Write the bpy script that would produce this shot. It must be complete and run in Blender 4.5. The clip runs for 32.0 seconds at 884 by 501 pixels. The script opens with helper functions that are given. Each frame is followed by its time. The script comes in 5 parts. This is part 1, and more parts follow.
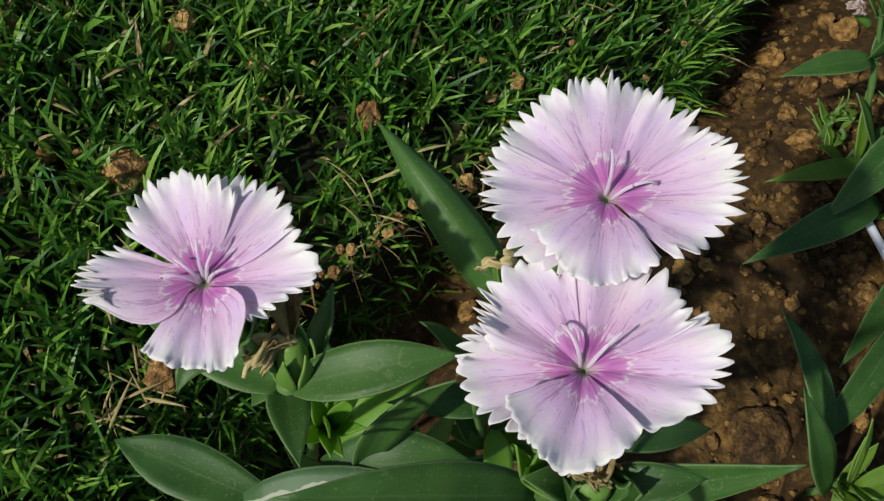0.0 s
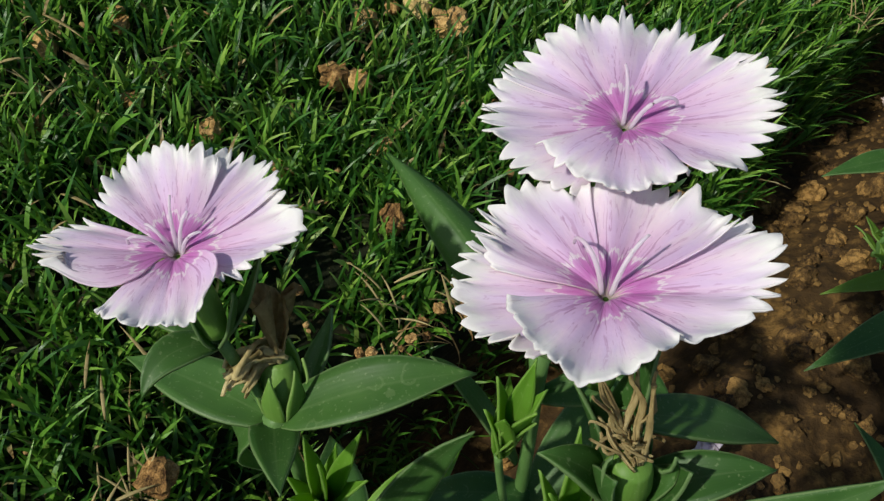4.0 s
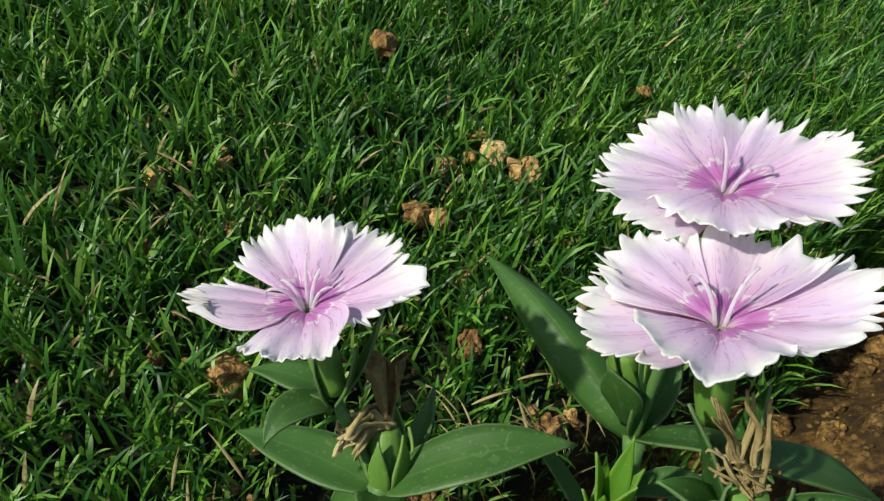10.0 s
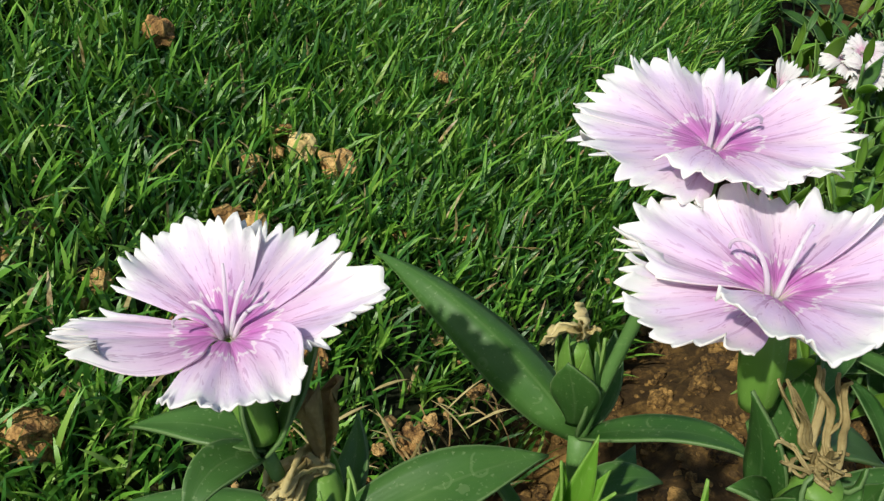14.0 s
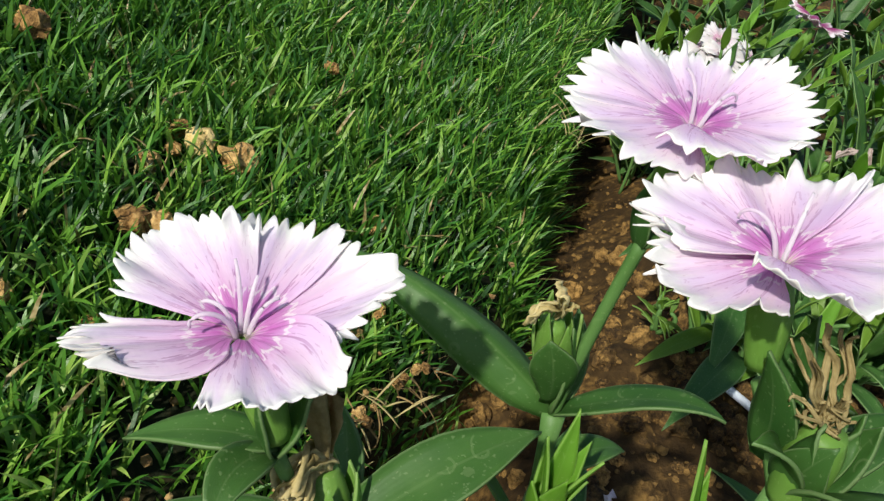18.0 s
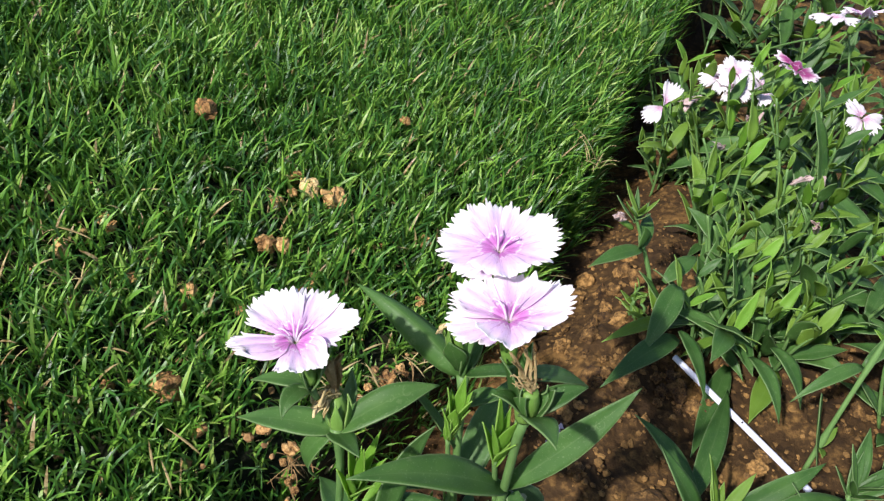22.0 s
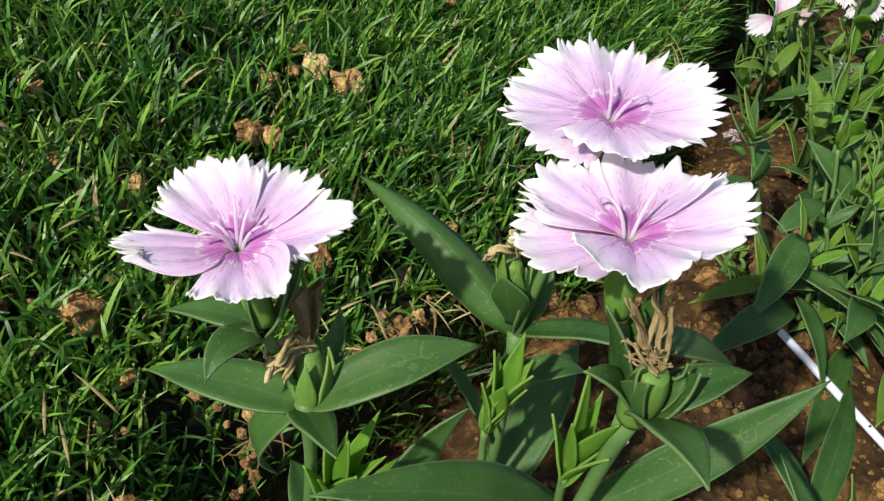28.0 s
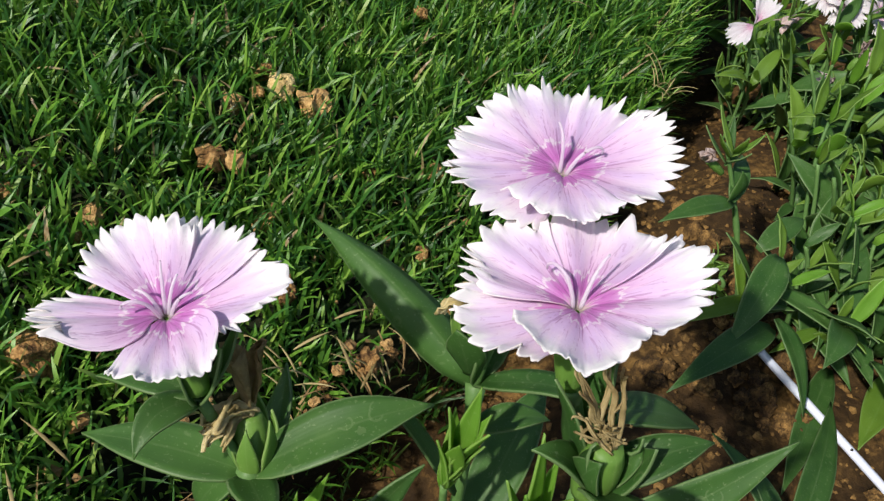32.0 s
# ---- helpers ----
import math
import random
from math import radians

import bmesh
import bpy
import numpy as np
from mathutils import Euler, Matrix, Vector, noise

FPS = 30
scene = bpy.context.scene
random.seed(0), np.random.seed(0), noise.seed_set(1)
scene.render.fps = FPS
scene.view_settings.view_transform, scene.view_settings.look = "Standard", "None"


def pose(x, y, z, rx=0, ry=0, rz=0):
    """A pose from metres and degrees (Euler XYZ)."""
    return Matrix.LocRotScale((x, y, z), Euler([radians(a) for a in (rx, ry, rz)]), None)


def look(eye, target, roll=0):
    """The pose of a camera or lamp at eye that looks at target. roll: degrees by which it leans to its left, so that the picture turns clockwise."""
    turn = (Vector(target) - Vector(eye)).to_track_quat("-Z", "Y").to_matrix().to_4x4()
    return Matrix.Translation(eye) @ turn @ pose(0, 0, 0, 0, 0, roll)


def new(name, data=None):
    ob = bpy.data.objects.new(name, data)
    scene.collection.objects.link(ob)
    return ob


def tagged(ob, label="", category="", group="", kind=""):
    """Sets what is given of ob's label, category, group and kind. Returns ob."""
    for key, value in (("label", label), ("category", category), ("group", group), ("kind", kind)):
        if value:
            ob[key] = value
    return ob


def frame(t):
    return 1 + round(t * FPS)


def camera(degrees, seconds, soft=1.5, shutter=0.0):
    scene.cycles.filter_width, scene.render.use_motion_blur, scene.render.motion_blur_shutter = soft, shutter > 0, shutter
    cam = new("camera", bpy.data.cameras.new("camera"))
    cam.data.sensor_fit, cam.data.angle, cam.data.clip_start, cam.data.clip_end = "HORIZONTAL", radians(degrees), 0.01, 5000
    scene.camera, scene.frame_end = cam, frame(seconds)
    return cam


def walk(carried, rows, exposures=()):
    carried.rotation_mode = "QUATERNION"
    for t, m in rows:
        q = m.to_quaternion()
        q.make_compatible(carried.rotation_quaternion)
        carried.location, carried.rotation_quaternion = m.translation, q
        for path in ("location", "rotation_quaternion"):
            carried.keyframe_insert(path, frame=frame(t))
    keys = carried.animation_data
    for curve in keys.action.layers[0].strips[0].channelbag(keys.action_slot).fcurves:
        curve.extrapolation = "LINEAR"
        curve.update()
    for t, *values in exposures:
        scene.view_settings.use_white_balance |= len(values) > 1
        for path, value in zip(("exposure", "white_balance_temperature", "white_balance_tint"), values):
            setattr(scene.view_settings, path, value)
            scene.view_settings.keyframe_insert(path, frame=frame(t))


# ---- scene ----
cam = camera(54.0, 32.0, soft=1.35)
PATH = [
    (0, (-0.067, 0.088, 0.27), (0.335, 0.739, -1.578), 37.0),
    (0.5, (-0.065, 0.084, 0.266), (0.327, 0.792, -1.563), 34.2),
    (1, (-0.062, 0.082, 0.262), (0.31, 0.863, -1.541), 30.4),
    (1.5, (-0.061, 0.079, 0.257), (0.305, 0.89, -1.534), 29.2),
    (2, (-0.063, 0.075, 0.251), (0.294, 0.944, -1.515), 27.3),
    (2.5, (-0.057, 0.071, 0.246), (0.272, 1.01, -1.488), 24.4),
    (4.5, (-0.051, 0.055, 0.237), (0.125, 1.231, -1.371), 16.3),
    (5, (-0.055, 0.052, 0.236), (0.096, 1.262, -1.35), 15.3),
    (5.5, (-0.054, 0.05, 0.237), (0.09, 1.278, -1.335), 15.2),
    (6, (-0.054, 0.049, 0.238), (0.089, 1.3, -1.316), 15.0),
    (6.5, (-0.053, 0.045, 0.233), (0.092, 1.314, -1.306), 15.2),
    (7, (-0.051, 0.044, 0.234), (0.081, 1.352, -1.273), 14.5),
    (7.5, (-0.05, 0.042, 0.235), (0.074, 1.378, -1.247), 14.1),
    (8, (-0.05, 0.04, 0.237), (0.058, 1.409, -1.217), 13.6),
    (8.5, (-0.051, 0.039, 0.235), (0.048, 1.429, -1.2), 13.3),
    (9, (-0.052, 0.037, 0.233), (0.024, 1.452, -1.178), 12.7),
    (9.5, (-0.055, 0.035, 0.233), (-0.006, 1.468, -1.161), 12.2),
    (10, (-0.059, 0.036, 0.233), (-0.022, 1.48, -1.15), 12.2),
    (10.5, (-0.057, 0.036, 0.234), (-0.003, 1.483, -1.145), 12.3),
    (11, (-0.058, 0.034, 0.23), (0.026, 1.479, -1.15), 12.9),
    (11.5, (-0.064, 0.034, 0.224), (0.088, 1.475, -1.154), 14.3),
    (12, (-0.07, 0.038, 0.224), (0.169, 1.498, -1.122), 16.0),
    (12.5, (-0.076, 0.039, 0.22), (0.254, 1.488, -1.119), 18.2),
    (13, (-0.078, 0.045, 0.216), (0.377, 1.498, -1.081), 19.7),
    (13.5, (-0.081, 0.049, 0.211), (0.445, 1.489, -1.073), 20.1),
    (14, (-0.085, 0.054, 0.208), (0.533, 1.493, -1.036), 21.3),
    (14.5, (-0.081, 0.056, 0.21), (0.572, 1.488, -1.025), 21.2),
    (16.5, (-0.093, 0.058, 0.204), (0.693, 1.448, -0.999), 23.1),
    (17, (-0.098, 0.059, 0.202), (0.757, 1.423, -0.985), 24.8),
    (17.5, (-0.096, 0.06, 0.204), (0.808, 1.416, -0.956), 25.4),
    (18, (-0.103, 0.058, 0.201), (0.824, 1.406, -0.949), 25.2),
    (18.5, (-0.103, 0.055, 0.202), (0.825, 1.399, -0.954), 24.8),
    (19, (-0.1, 0.053, 0.208), (0.822, 1.404, -0.944), 25.5),
    (19.5, (-0.098, 0.05, 0.212), (0.83, 1.393, -0.943), 25.8),
    (20, (-0.098, 0.043, 0.22), (0.736, 1.407, -0.982), 23.8),
    (20.5, (-0.098, 0.035, 0.222), (0.684, 1.417, -0.994), 22.2),
    (21, (-0.102, 0.028, 0.24), (0.704, 1.391, -0.982), 22.9),
    (21.5, (-0.114, -0.003, 0.285), (0.54, 1.355, -1.03), 19.2),
    (22, (-0.117, -0.034, 0.329), (0.515, 1.309, -1.011), 20.3),
    (22.5, (-0.118, -0.046, 0.329), (0.471, 1.243, -1.082), 20.2),
    (23, (-0.12, -0.049, 0.336), (0.511, 1.21, -1.084), 21.8),
    (23.5, (-0.12, -0.049, 0.337), (0.514, 1.206, -1.084), 22.0),
    (24, (-0.12, -0.049, 0.331), (0.511, 1.21, -1.09), 22.6),
    (24.5, (-0.116, -0.043, 0.315), (0.505, 1.234, -1.093), 23.0),
    (25, (-0.111, -0.032, 0.302), (0.531, 1.249, -1.093), 24.1),
    (25.5, (-0.108, -0.023, 0.282), (0.524, 1.252, -1.123), 24.4),
    (27.5, (-0.088, 0.022, 0.248), (0.498, 1.305, -1.17), 24.0),
    (28, (-0.086, 0.031, 0.24), (0.502, 1.305, -1.185), 24.6),
    (28.5, (-0.079, 0.041, 0.237), (0.531, 1.308, -1.186), 24.9),
    (29, (-0.078, 0.046, 0.233), (0.53, 1.302, -1.199), 25.4),
    (29.5, (-0.078, 0.044, 0.237), (0.496, 1.309, -1.203), 24.0),
    (30, (-0.079, 0.044, 0.241), (0.516, 1.313, -1.186), 25.0),
    (30.5, (-0.079, 0.047, 0.243), (0.52, 1.315, -1.183), 24.8),
    (31, (-0.079, 0.045, 0.244), (0.516, 1.311, -1.186), 24.4),
    (31.5, (-0.077, 0.044, 0.245), (0.529, 1.309, -1.181), 24.8),
    (32, (-0.077, 0.044, 0.243), (0.53, 1.308, -1.184), 24.6),
]

EXPOSURES = [(0.0, -0.11, 6500, 9), (2.5, -0.11, 6500, 8), (6.0, 0.0, 6550, 4), (9.0, 0.12, 6600, 2), (11.5, 0.27, 6600, 2), (14.0, 0.32, 6550, 4),
             (20.5, 0.38, 6500, 8), (22.0, 0.83, 6180, 22), (25.5, 0.74, 5820, 34), (28.0, 0.42, 6450, 15), (32.0, 0.28, 6450, 14)]
walk(cam, [(t, look(eye, target, roll)) for t, eye, target, roll in PATH], EXPOSURES)

# ---- light: a clear sky and one sun, to the camera's left and a little behind ----
SUN_AZ, SUN_EL = 242.0, 40.0          # degrees: clockwise from +y, and above the ground
world = bpy.data.worlds.new("sky")
scene.world = world
world.use_nodes = True
sky = world.node_tree.nodes.new("ShaderNodeTexSky")
sky.sky_type, sky.sun_disc = "NISHITA", False
sky.sun_elevation, sky.sun_rotation = radians(SUN_EL), radians(SUN_AZ)
background = world.node_tree.nodes["Background"]
background.inputs["Strength"].default_value = 0.10
world.node_tree.links.new(sky.outputs["Color"], background.inputs["Color"])
sun = new("sun", bpy.data.lights.new("sun", "SUN"))
sun.data.energy, sun.data.angle, sun.data.color = 4.2, radians(1.8), (1.0, 0.95, 0.87)
SUN_WAY = Vector((math.sin(radians(SUN_AZ)) * math.cos(radians(SUN_EL)),
                  math.cos(radians(SUN_AZ)) * math.cos(radians(SUN_EL)), math.sin(radians(SUN_EL))))
sun.matrix_world = look(SUN_WAY * 4, (0, 0, 0))


# ---- materials ----
def mat(name):
    m = bpy.data.materials.new(name)
    m.use_nodes = True
    nt = m.node_tree
    nt.nodes.clear()
    out = nt.nodes.new("ShaderNodeOutputMaterial")
    return m, nt, out


def node(nt, kind, **kw):
    n = nt.nodes.new(kind)
    for k, v in kw.items():
        if k in n.inputs:
            n.inputs[k].default_value = v
        else:
            setattr(n, k, v)
    return n


def ramp(nt, fac, stops):
    n = nt.nodes.new("ShaderNodeValToRGB")
    el = n.color_ramp.elements
    while len(el) < len(stops):
        el.new(0.5)
    for e, (pos, col) in zip(el, stops):
        e.position, e.color = pos, (*col, 1)
    nt.links.new(fac, n.inputs["Fac"])
    return n.outputs["Color"]


def mix(nt, fac, a, b, blend="MIX"):
    n = nt.nodes.new("ShaderNodeMix")
    n.data_type, n.blend_type = "RGBA", blend
    for sock, val in ((n.inputs[0], fac), (n.inputs[6], a), (n.inputs[7], b)):
        if isinstance(val, bpy.types.NodeSocket):
            nt.links.new(val, sock)
        elif isinstance(val, (int, float)):
            sock.default_value = val
        else:
            sock.default_value = (*val, 1)
    return n.outputs[2]


def maths(nt, op, a, b=0.0, c=0.0):
    n = nt.nodes.new("ShaderNodeMath")
    n.operation = op
    for sock, val in zip(n.inputs, (a, b, c)):
        if isinstance(val, bpy.types.NodeSocket):
            nt.links.new(val, sock)
        else:
            sock.default_value = val
    return n.outputs[0]


def noise_tex(nt, vec, scale, detail=3.0, rough=0.55):
    n = node(nt, "ShaderNodeTexNoise", Scale=scale, Detail=detail, Roughness=rough)
    nt.links.new(vec, n.inputs["Vector"])
    return n.outputs["Fac"]


def uv(nt):
    n = nt.nodes.new("ShaderNodeUVMap")
    n.uv_map = "UVMap"
    s = nt.nodes.new("ShaderNodeSeparateXYZ")
    nt.links.new(n.outputs["UV"], s.inputs[0])
    return n.outputs["UV"], s.outputs["X"], s.outputs["Y"]


def thin(nt, out, colour, through_colour, amount, rough, bump=None, sheen=0.0, strength=0.3, distance=0.0004, spec=0.5):
    """A thin living surface: gloss and colour on it, and light let through it."""
    pb = node(nt, "ShaderNodeBsdfPrincipled", Roughness=rough)
    pb.inputs["Specular IOR Level"].default_value = spec
    pb.inputs["Sheen Weight"].default_value = sheen
    tr = nt.nodes.new("ShaderNodeBsdfTranslucent")
    mx = nt.nodes.new("ShaderNodeMixShader")
    mx.inputs[0].default_value = amount
    nt.links.new(colour, pb.inputs["Base Color"])
    nt.links.new(through_colour, tr.inputs["Color"])
    if bump is not None:
        bp = node(nt, "ShaderNodeBump", Strength=strength, Distance=distance)
        nt.links.new(bump, bp.inputs["Height"])
        nt.links.new(bp.outputs["Normal"], pb.inputs["Normal"])
        nt.links.new(bp.outputs["Normal"], tr.inputs["Normal"])
    nt.links.new(pb.outputs[0], mx.inputs[1])
    nt.links.new(tr.outputs[0], mx.inputs[2])
    nt.links.new(mx.outputs[0], out.inputs["Surface"])


def leaf_material(name, dark, light, margin, through_col, amount=0.32, mined=False):
    m, nt, out = mat(name)
    vec, u, v = uv(nt)
    co = nt.nodes.new("ShaderNodeTexCoord").outputs["Object"]
    inf = nt.nodes.new("ShaderNodeObjectInfo").outputs["Random"]
    big = noise_tex(nt, co, 90, 3)
    fine = noise_tex(nt, co, 900, 2)
    col = ramp(nt, maths(nt, "ADD", maths(nt, "MULTIPLY", big, 0.75), maths(nt, "MULTIPLY", inf, 0.28)),
               [(0.25, dark), (0.75, light)])
    # parallel veins along the blade
    side = maths(nt, "ABSOLUTE", maths(nt, "SUBTRACT", v, 0.5))
    vein = maths(nt, "SINE", maths(nt, "MULTIPLY", v, 88.0))
    col = mix(nt, maths(nt, "MULTIPLY", maths(nt, "ADD", vein, 1.0), 0.025), col, light)
    rib = maths(nt, "LESS_THAN", side, 0.022)
    col = mix(nt, maths(nt, "MULTIPLY", rib, 0.12), col, margin)
    edge = maths(nt, "GREATER_THAN", side, 0.472)
    col = mix(nt, maths(nt, "MULTIPLY", edge, 0.42), col, margin)
    # dust in faint blotches, small pale flecks
    dust = ramp(nt, noise_tex(nt, co, 140, 5, 0.7), [(0.50, (0, 0, 0)), (0.72, (1, 1, 1))])
    col = mix(nt, maths(nt, "MULTIPLY", dust, 0.12), col, tuple(0.55 * a + 0.45 * c for a, c in zip(light, margin)))
    speck = maths(nt, "GREATER_THAN", noise_tex(nt, co, 1500, 1), 0.68)
    col = mix(nt, maths(nt, "MULTIPLY", speck, 0.35), col, margin)
    cells = node(nt, "ShaderNodeTexVoronoi", Scale=230.0)
    nt.links.new(co, cells.inputs["Vector"])
    ring = maths(nt, "COMPARE", cells.outputs["Distance"], 0.34, 0.035)
    some = maths(nt, "GREATER_THAN", noise_tex(nt, co, 170, 2), 0.60)
    col = mix(nt, maths(nt, "MULTIPLY", maths(nt, "MULTIPLY", ring, some), 0.20), col, margin)
    if mined:
        # pale winding trails under the skin of the leaf: a long loop and a branch of it
        swing = maths(nt, "MULTIPLY", maths(nt, "SINE", maths(nt, "MULTIPLY", u, 3.95)), 0.20)
        wiggle = maths(nt, "MULTIPLY", maths(nt, "SINE", maths(nt, "MULTIPLY", u, 31.0)), 0.035)
        wander = maths(nt, "MULTIPLY", maths(nt, "SUBTRACT", noise_tex(nt, co, 260, 2), 0.5), 0.16)
        for sign, shift_by, end in ((1.0, 0.52, 0.80), (-1.0, 0.50, 0.80), (-0.35, 0.48, 0.42)):
            w = maths(nt, "ADD", maths(nt, "ADD", shift_by, maths(nt, "MULTIPLY", swing, sign)), maths(nt, "ADD", wiggle, wander))
            d = maths(nt, "ABSOLUTE", maths(nt, "SUBTRACT", v, w))
            on = maths(nt, "MULTIPLY", maths(nt, "LESS_THAN", d, 0.040), maths(nt, "LESS_THAN", u, end))
            col = mix(nt, maths(nt, "MULTIPLY", on, 0.75), col, (0.42, 0.47, 0.33))
    bump = maths(nt, "ADD", maths(nt, "MULTIPLY", vein, 0.15), fine)
    thr = mix(nt, 0.0, through_col, through_col)
    thin(nt, out, col, thr, amount, 0.48, bump, sheen=0.0, strength=0.05, spec=0.29)
    return m


LEAF = leaf_material("leaf_green", (0.024, 0.078, 0.015), (0.068, 0.162, 0.033), (0.25, 0.35, 0.15), (0.13, 0.28, 0.03))
LEAF_MINED = leaf_material("leaf_mined", (0.040, 0.095, 0.036), (0.080, 0.165, 0.065), (0.24, 0.32, 0.17), (0.10, 0.26, 0.03), mined=True)
LEAF_YOUNG = leaf_material("leaf_young", (0.078, 0.172, 0.016), (0.160, 0.285, 0.036), (0.28, 0.42, 0.14), (0.32, 0.48, 0.05), 0.40)
LEAF_SHOOT = leaf_material("leaf_shoot", (0.095, 0.240, 0.018), (0.170, 0.360, 0.040), (0.34, 0.50, 0.14), (0.34, 0.58, 0.05), 0.44)
STEM = leaf_material("stem_green", (0.075, 0.165, 0.040), (0.130, 0.250, 0.070), (0.20, 0.32, 0.12), (0.16, 0.34, 0.06), 0.18)

CALYX = leaf_material("calyx_green", (0.080, 0.185, 0.026), (0.165, 0.315, 0.055), (0.30, 0.42, 0.14), (0.26, 0.44, 0.06), 0.25)


def petal_material(name, eye, body, rim, tint, back, amount=0.42):
    m, nt, out = mat(name)
    vec, u0, v = uv(nt)
    under = maths(nt, "GREATER_THAN", u0, 1.5)
    u = maths(nt, "SUBTRACT", u0, maths(nt, "MULTIPLY", under, 2.0))
    co = nt.nodes.new("ShaderNodeTexCoord").outputs["Object"]
    inf = nt.nodes.new("ShaderNodeObjectInfo").outputs["Random"]
    shift = node(nt, "ShaderNodeCombineXYZ")
    nt.links.new(maths(nt, "MULTIPLY", u, 1.0), shift.inputs[0])
    nt.links.new(v, shift.inputs[1])
    nt.links.new(maths(nt, "MULTIPLY", inf, 37.0), shift.inputs[2])
    blot = noise_tex(nt, co, 210, 3)
    vv = maths(nt, "ADD", v, maths(nt, "MULTIPLY", maths(nt, "SUBTRACT", blot, 0.5), 0.26))
    zig = maths(nt, "MULTIPLY", maths(nt, "PINGPONG", maths(nt, "ADD", maths(nt, "MULTIPLY", u, 5.0), maths(nt, "MULTIPLY", blot, 0.8)), 0.5), 0.13)
    edge = maths(nt, "ADD", maths(nt, "ADD", maths(nt, "MULTIPLY", vv, 0.45), maths(nt, "MULTIPLY", v, 0.55)), zig)
    half = tuple(0.5 * a + 0.5 * c for a, c in zip(eye, body))
    stretch = nt.nodes.new("ShaderNodeMapping")
    stretch.inputs["Scale"].default_value = (7.0, 1.3, 1.0)
    nt.links.new(shift.outputs[0], stretch.inputs["Vector"])
    ray = noise_tex(nt, stretch.outputs[0], 2.6, 3)
    edge = maths(nt, "ADD", edge, maths(nt, "MULTIPLY", maths(nt, "SUBTRACT", 0.5, ray), 0.26))
    def blend(k):
        return tuple(k * a + (1 - k) * c for a, c in zip(eye, body))

    col = ramp(nt, edge, [(0.02, (0.56, 0.60, 0.36)), (0.10, blend(0.45)), (0.17, eye), (0.27, blend(0.85)), (0.34, half), (0.42, blend(0.22)),
                          (0.58, body), (0.80, tuple(0.50 * a + 0.50 * c for a, c in zip(body, rim))), (0.93, rim)])
    # cool lilac streaks and patches between warmer ones
    streak = noise_tex(nt, stretch.outputs[0], 1.1, 4)
    streak = ramp(nt, streak, [(0.40, (0, 0, 0)), (0.62, (1, 1, 1))])
    ease = maths(nt, "SUBTRACT", 1.0, maths(nt, "POWER", v, 4.0))
    col = mix(nt, maths(nt, "MULTIPLY", maths(nt, "MULTIPLY", streak, 0.85), maths(nt, "MULTIPLY", ease, maths(nt, "MULTIPLY", v, 1.2))), col, tint)
    # a pale toothed ring round the eye
    ring = maths(nt, "COMPARE", edge, 0.335, 0.020)
    col = mix(nt, maths(nt, "MULTIPLY", ring, 0.6), col, rim)
    # dark veins that fan out from the throat and break up
    wob = maths(nt, "MULTIPLY", maths(nt, "SUBTRACT", noise_tex(nt, stretch.outputs[0], 1.3, 3), 0.5), 0.22)
    uu = maths(nt, "ADD", u, maths(nt, "MULTIPLY", wob, maths(nt, "MULTIPLY", v, 1.4)))
    for count, width, reach, power, broken in ((3.0, 0.045, 0.85, 0.95, 0.42), (8.0, 0.075, 1.02, 0.80, 0.50), (19.0, 0.12, 1.05, 0.65, 0.54)):
        f = maths(nt, "ABSOLUTE", maths(nt, "SUBTRACT", maths(nt, "FRACT", maths(nt, "MULTIPLY", uu, count)), 0.5))
        line = maths(nt, "LESS_THAN", f, maths(nt, "MULTIPLY", maths(nt, "SUBTRACT", 1.12, v), width))
        fade = maths(nt, "MULTIPLY", maths(nt, "SUBTRACT", 1.0, maths(nt, "DIVIDE", v, reach)), power)
        k = maths(nt, "MULTIPLY", line, fade)
        if broken:
            k = maths(nt, "MULTIPLY", k, maths(nt, "GREATER_THAN", noise_tex(nt, stretch.outputs[0], 5.0, 3), broken))
        k = maths(nt, "MAXIMUM", k, 0.0)
        col = mix(nt, k, col, tuple(0.62 * a for a in eye))
    pale = ramp(nt, v, [(0.05, (0.60, 0.62, 0.42)), (0.40, tuple(0.72 * a + 0.28 * c for a, c in zip(back, eye))), (0.85, back)])
    col = mix(nt, maths(nt, "MULTIPLY", under, 0.8), col, pale)
    ribs = maths(nt, "ADD", maths(nt, "MULTIPLY", streak, 0.6), maths(nt, "MULTIPLY", blot, 3.0))
    thin(nt, out, col, mix(nt, 0.25, col, (0.92, 0.82, 0.88)), amount, 0.62, ribs, sheen=0.1, strength=0.25, distance=0.0003, spec=0.25)
    return m


PETAL = petal_material("petal_pink", (0.57, 0.14, 0.50), (0.86, 0.665, 0.84), (0.93, 0.93, 0.91), (0.72, 0.56, 0.86), (0.84, 0.78, 0.72), 0.46)
PETAL_WHITE = petal_material("petal_white", (0.66, 0.34, 0.50), (0.75, 0.72, 0.72), (0.79, 0.79, 0.77), (0.79, 0.74, 0.78), (0.80, 0.77, 0.70))
PETAL_WINE = petal_material("petal_wine", (0.26, 0.02, 0.13), (0.36, 0.05, 0.20), (0.83, 0.78, 0.80), (0.30, 0.04, 0.18), (0.70, 0.60, 0.58))


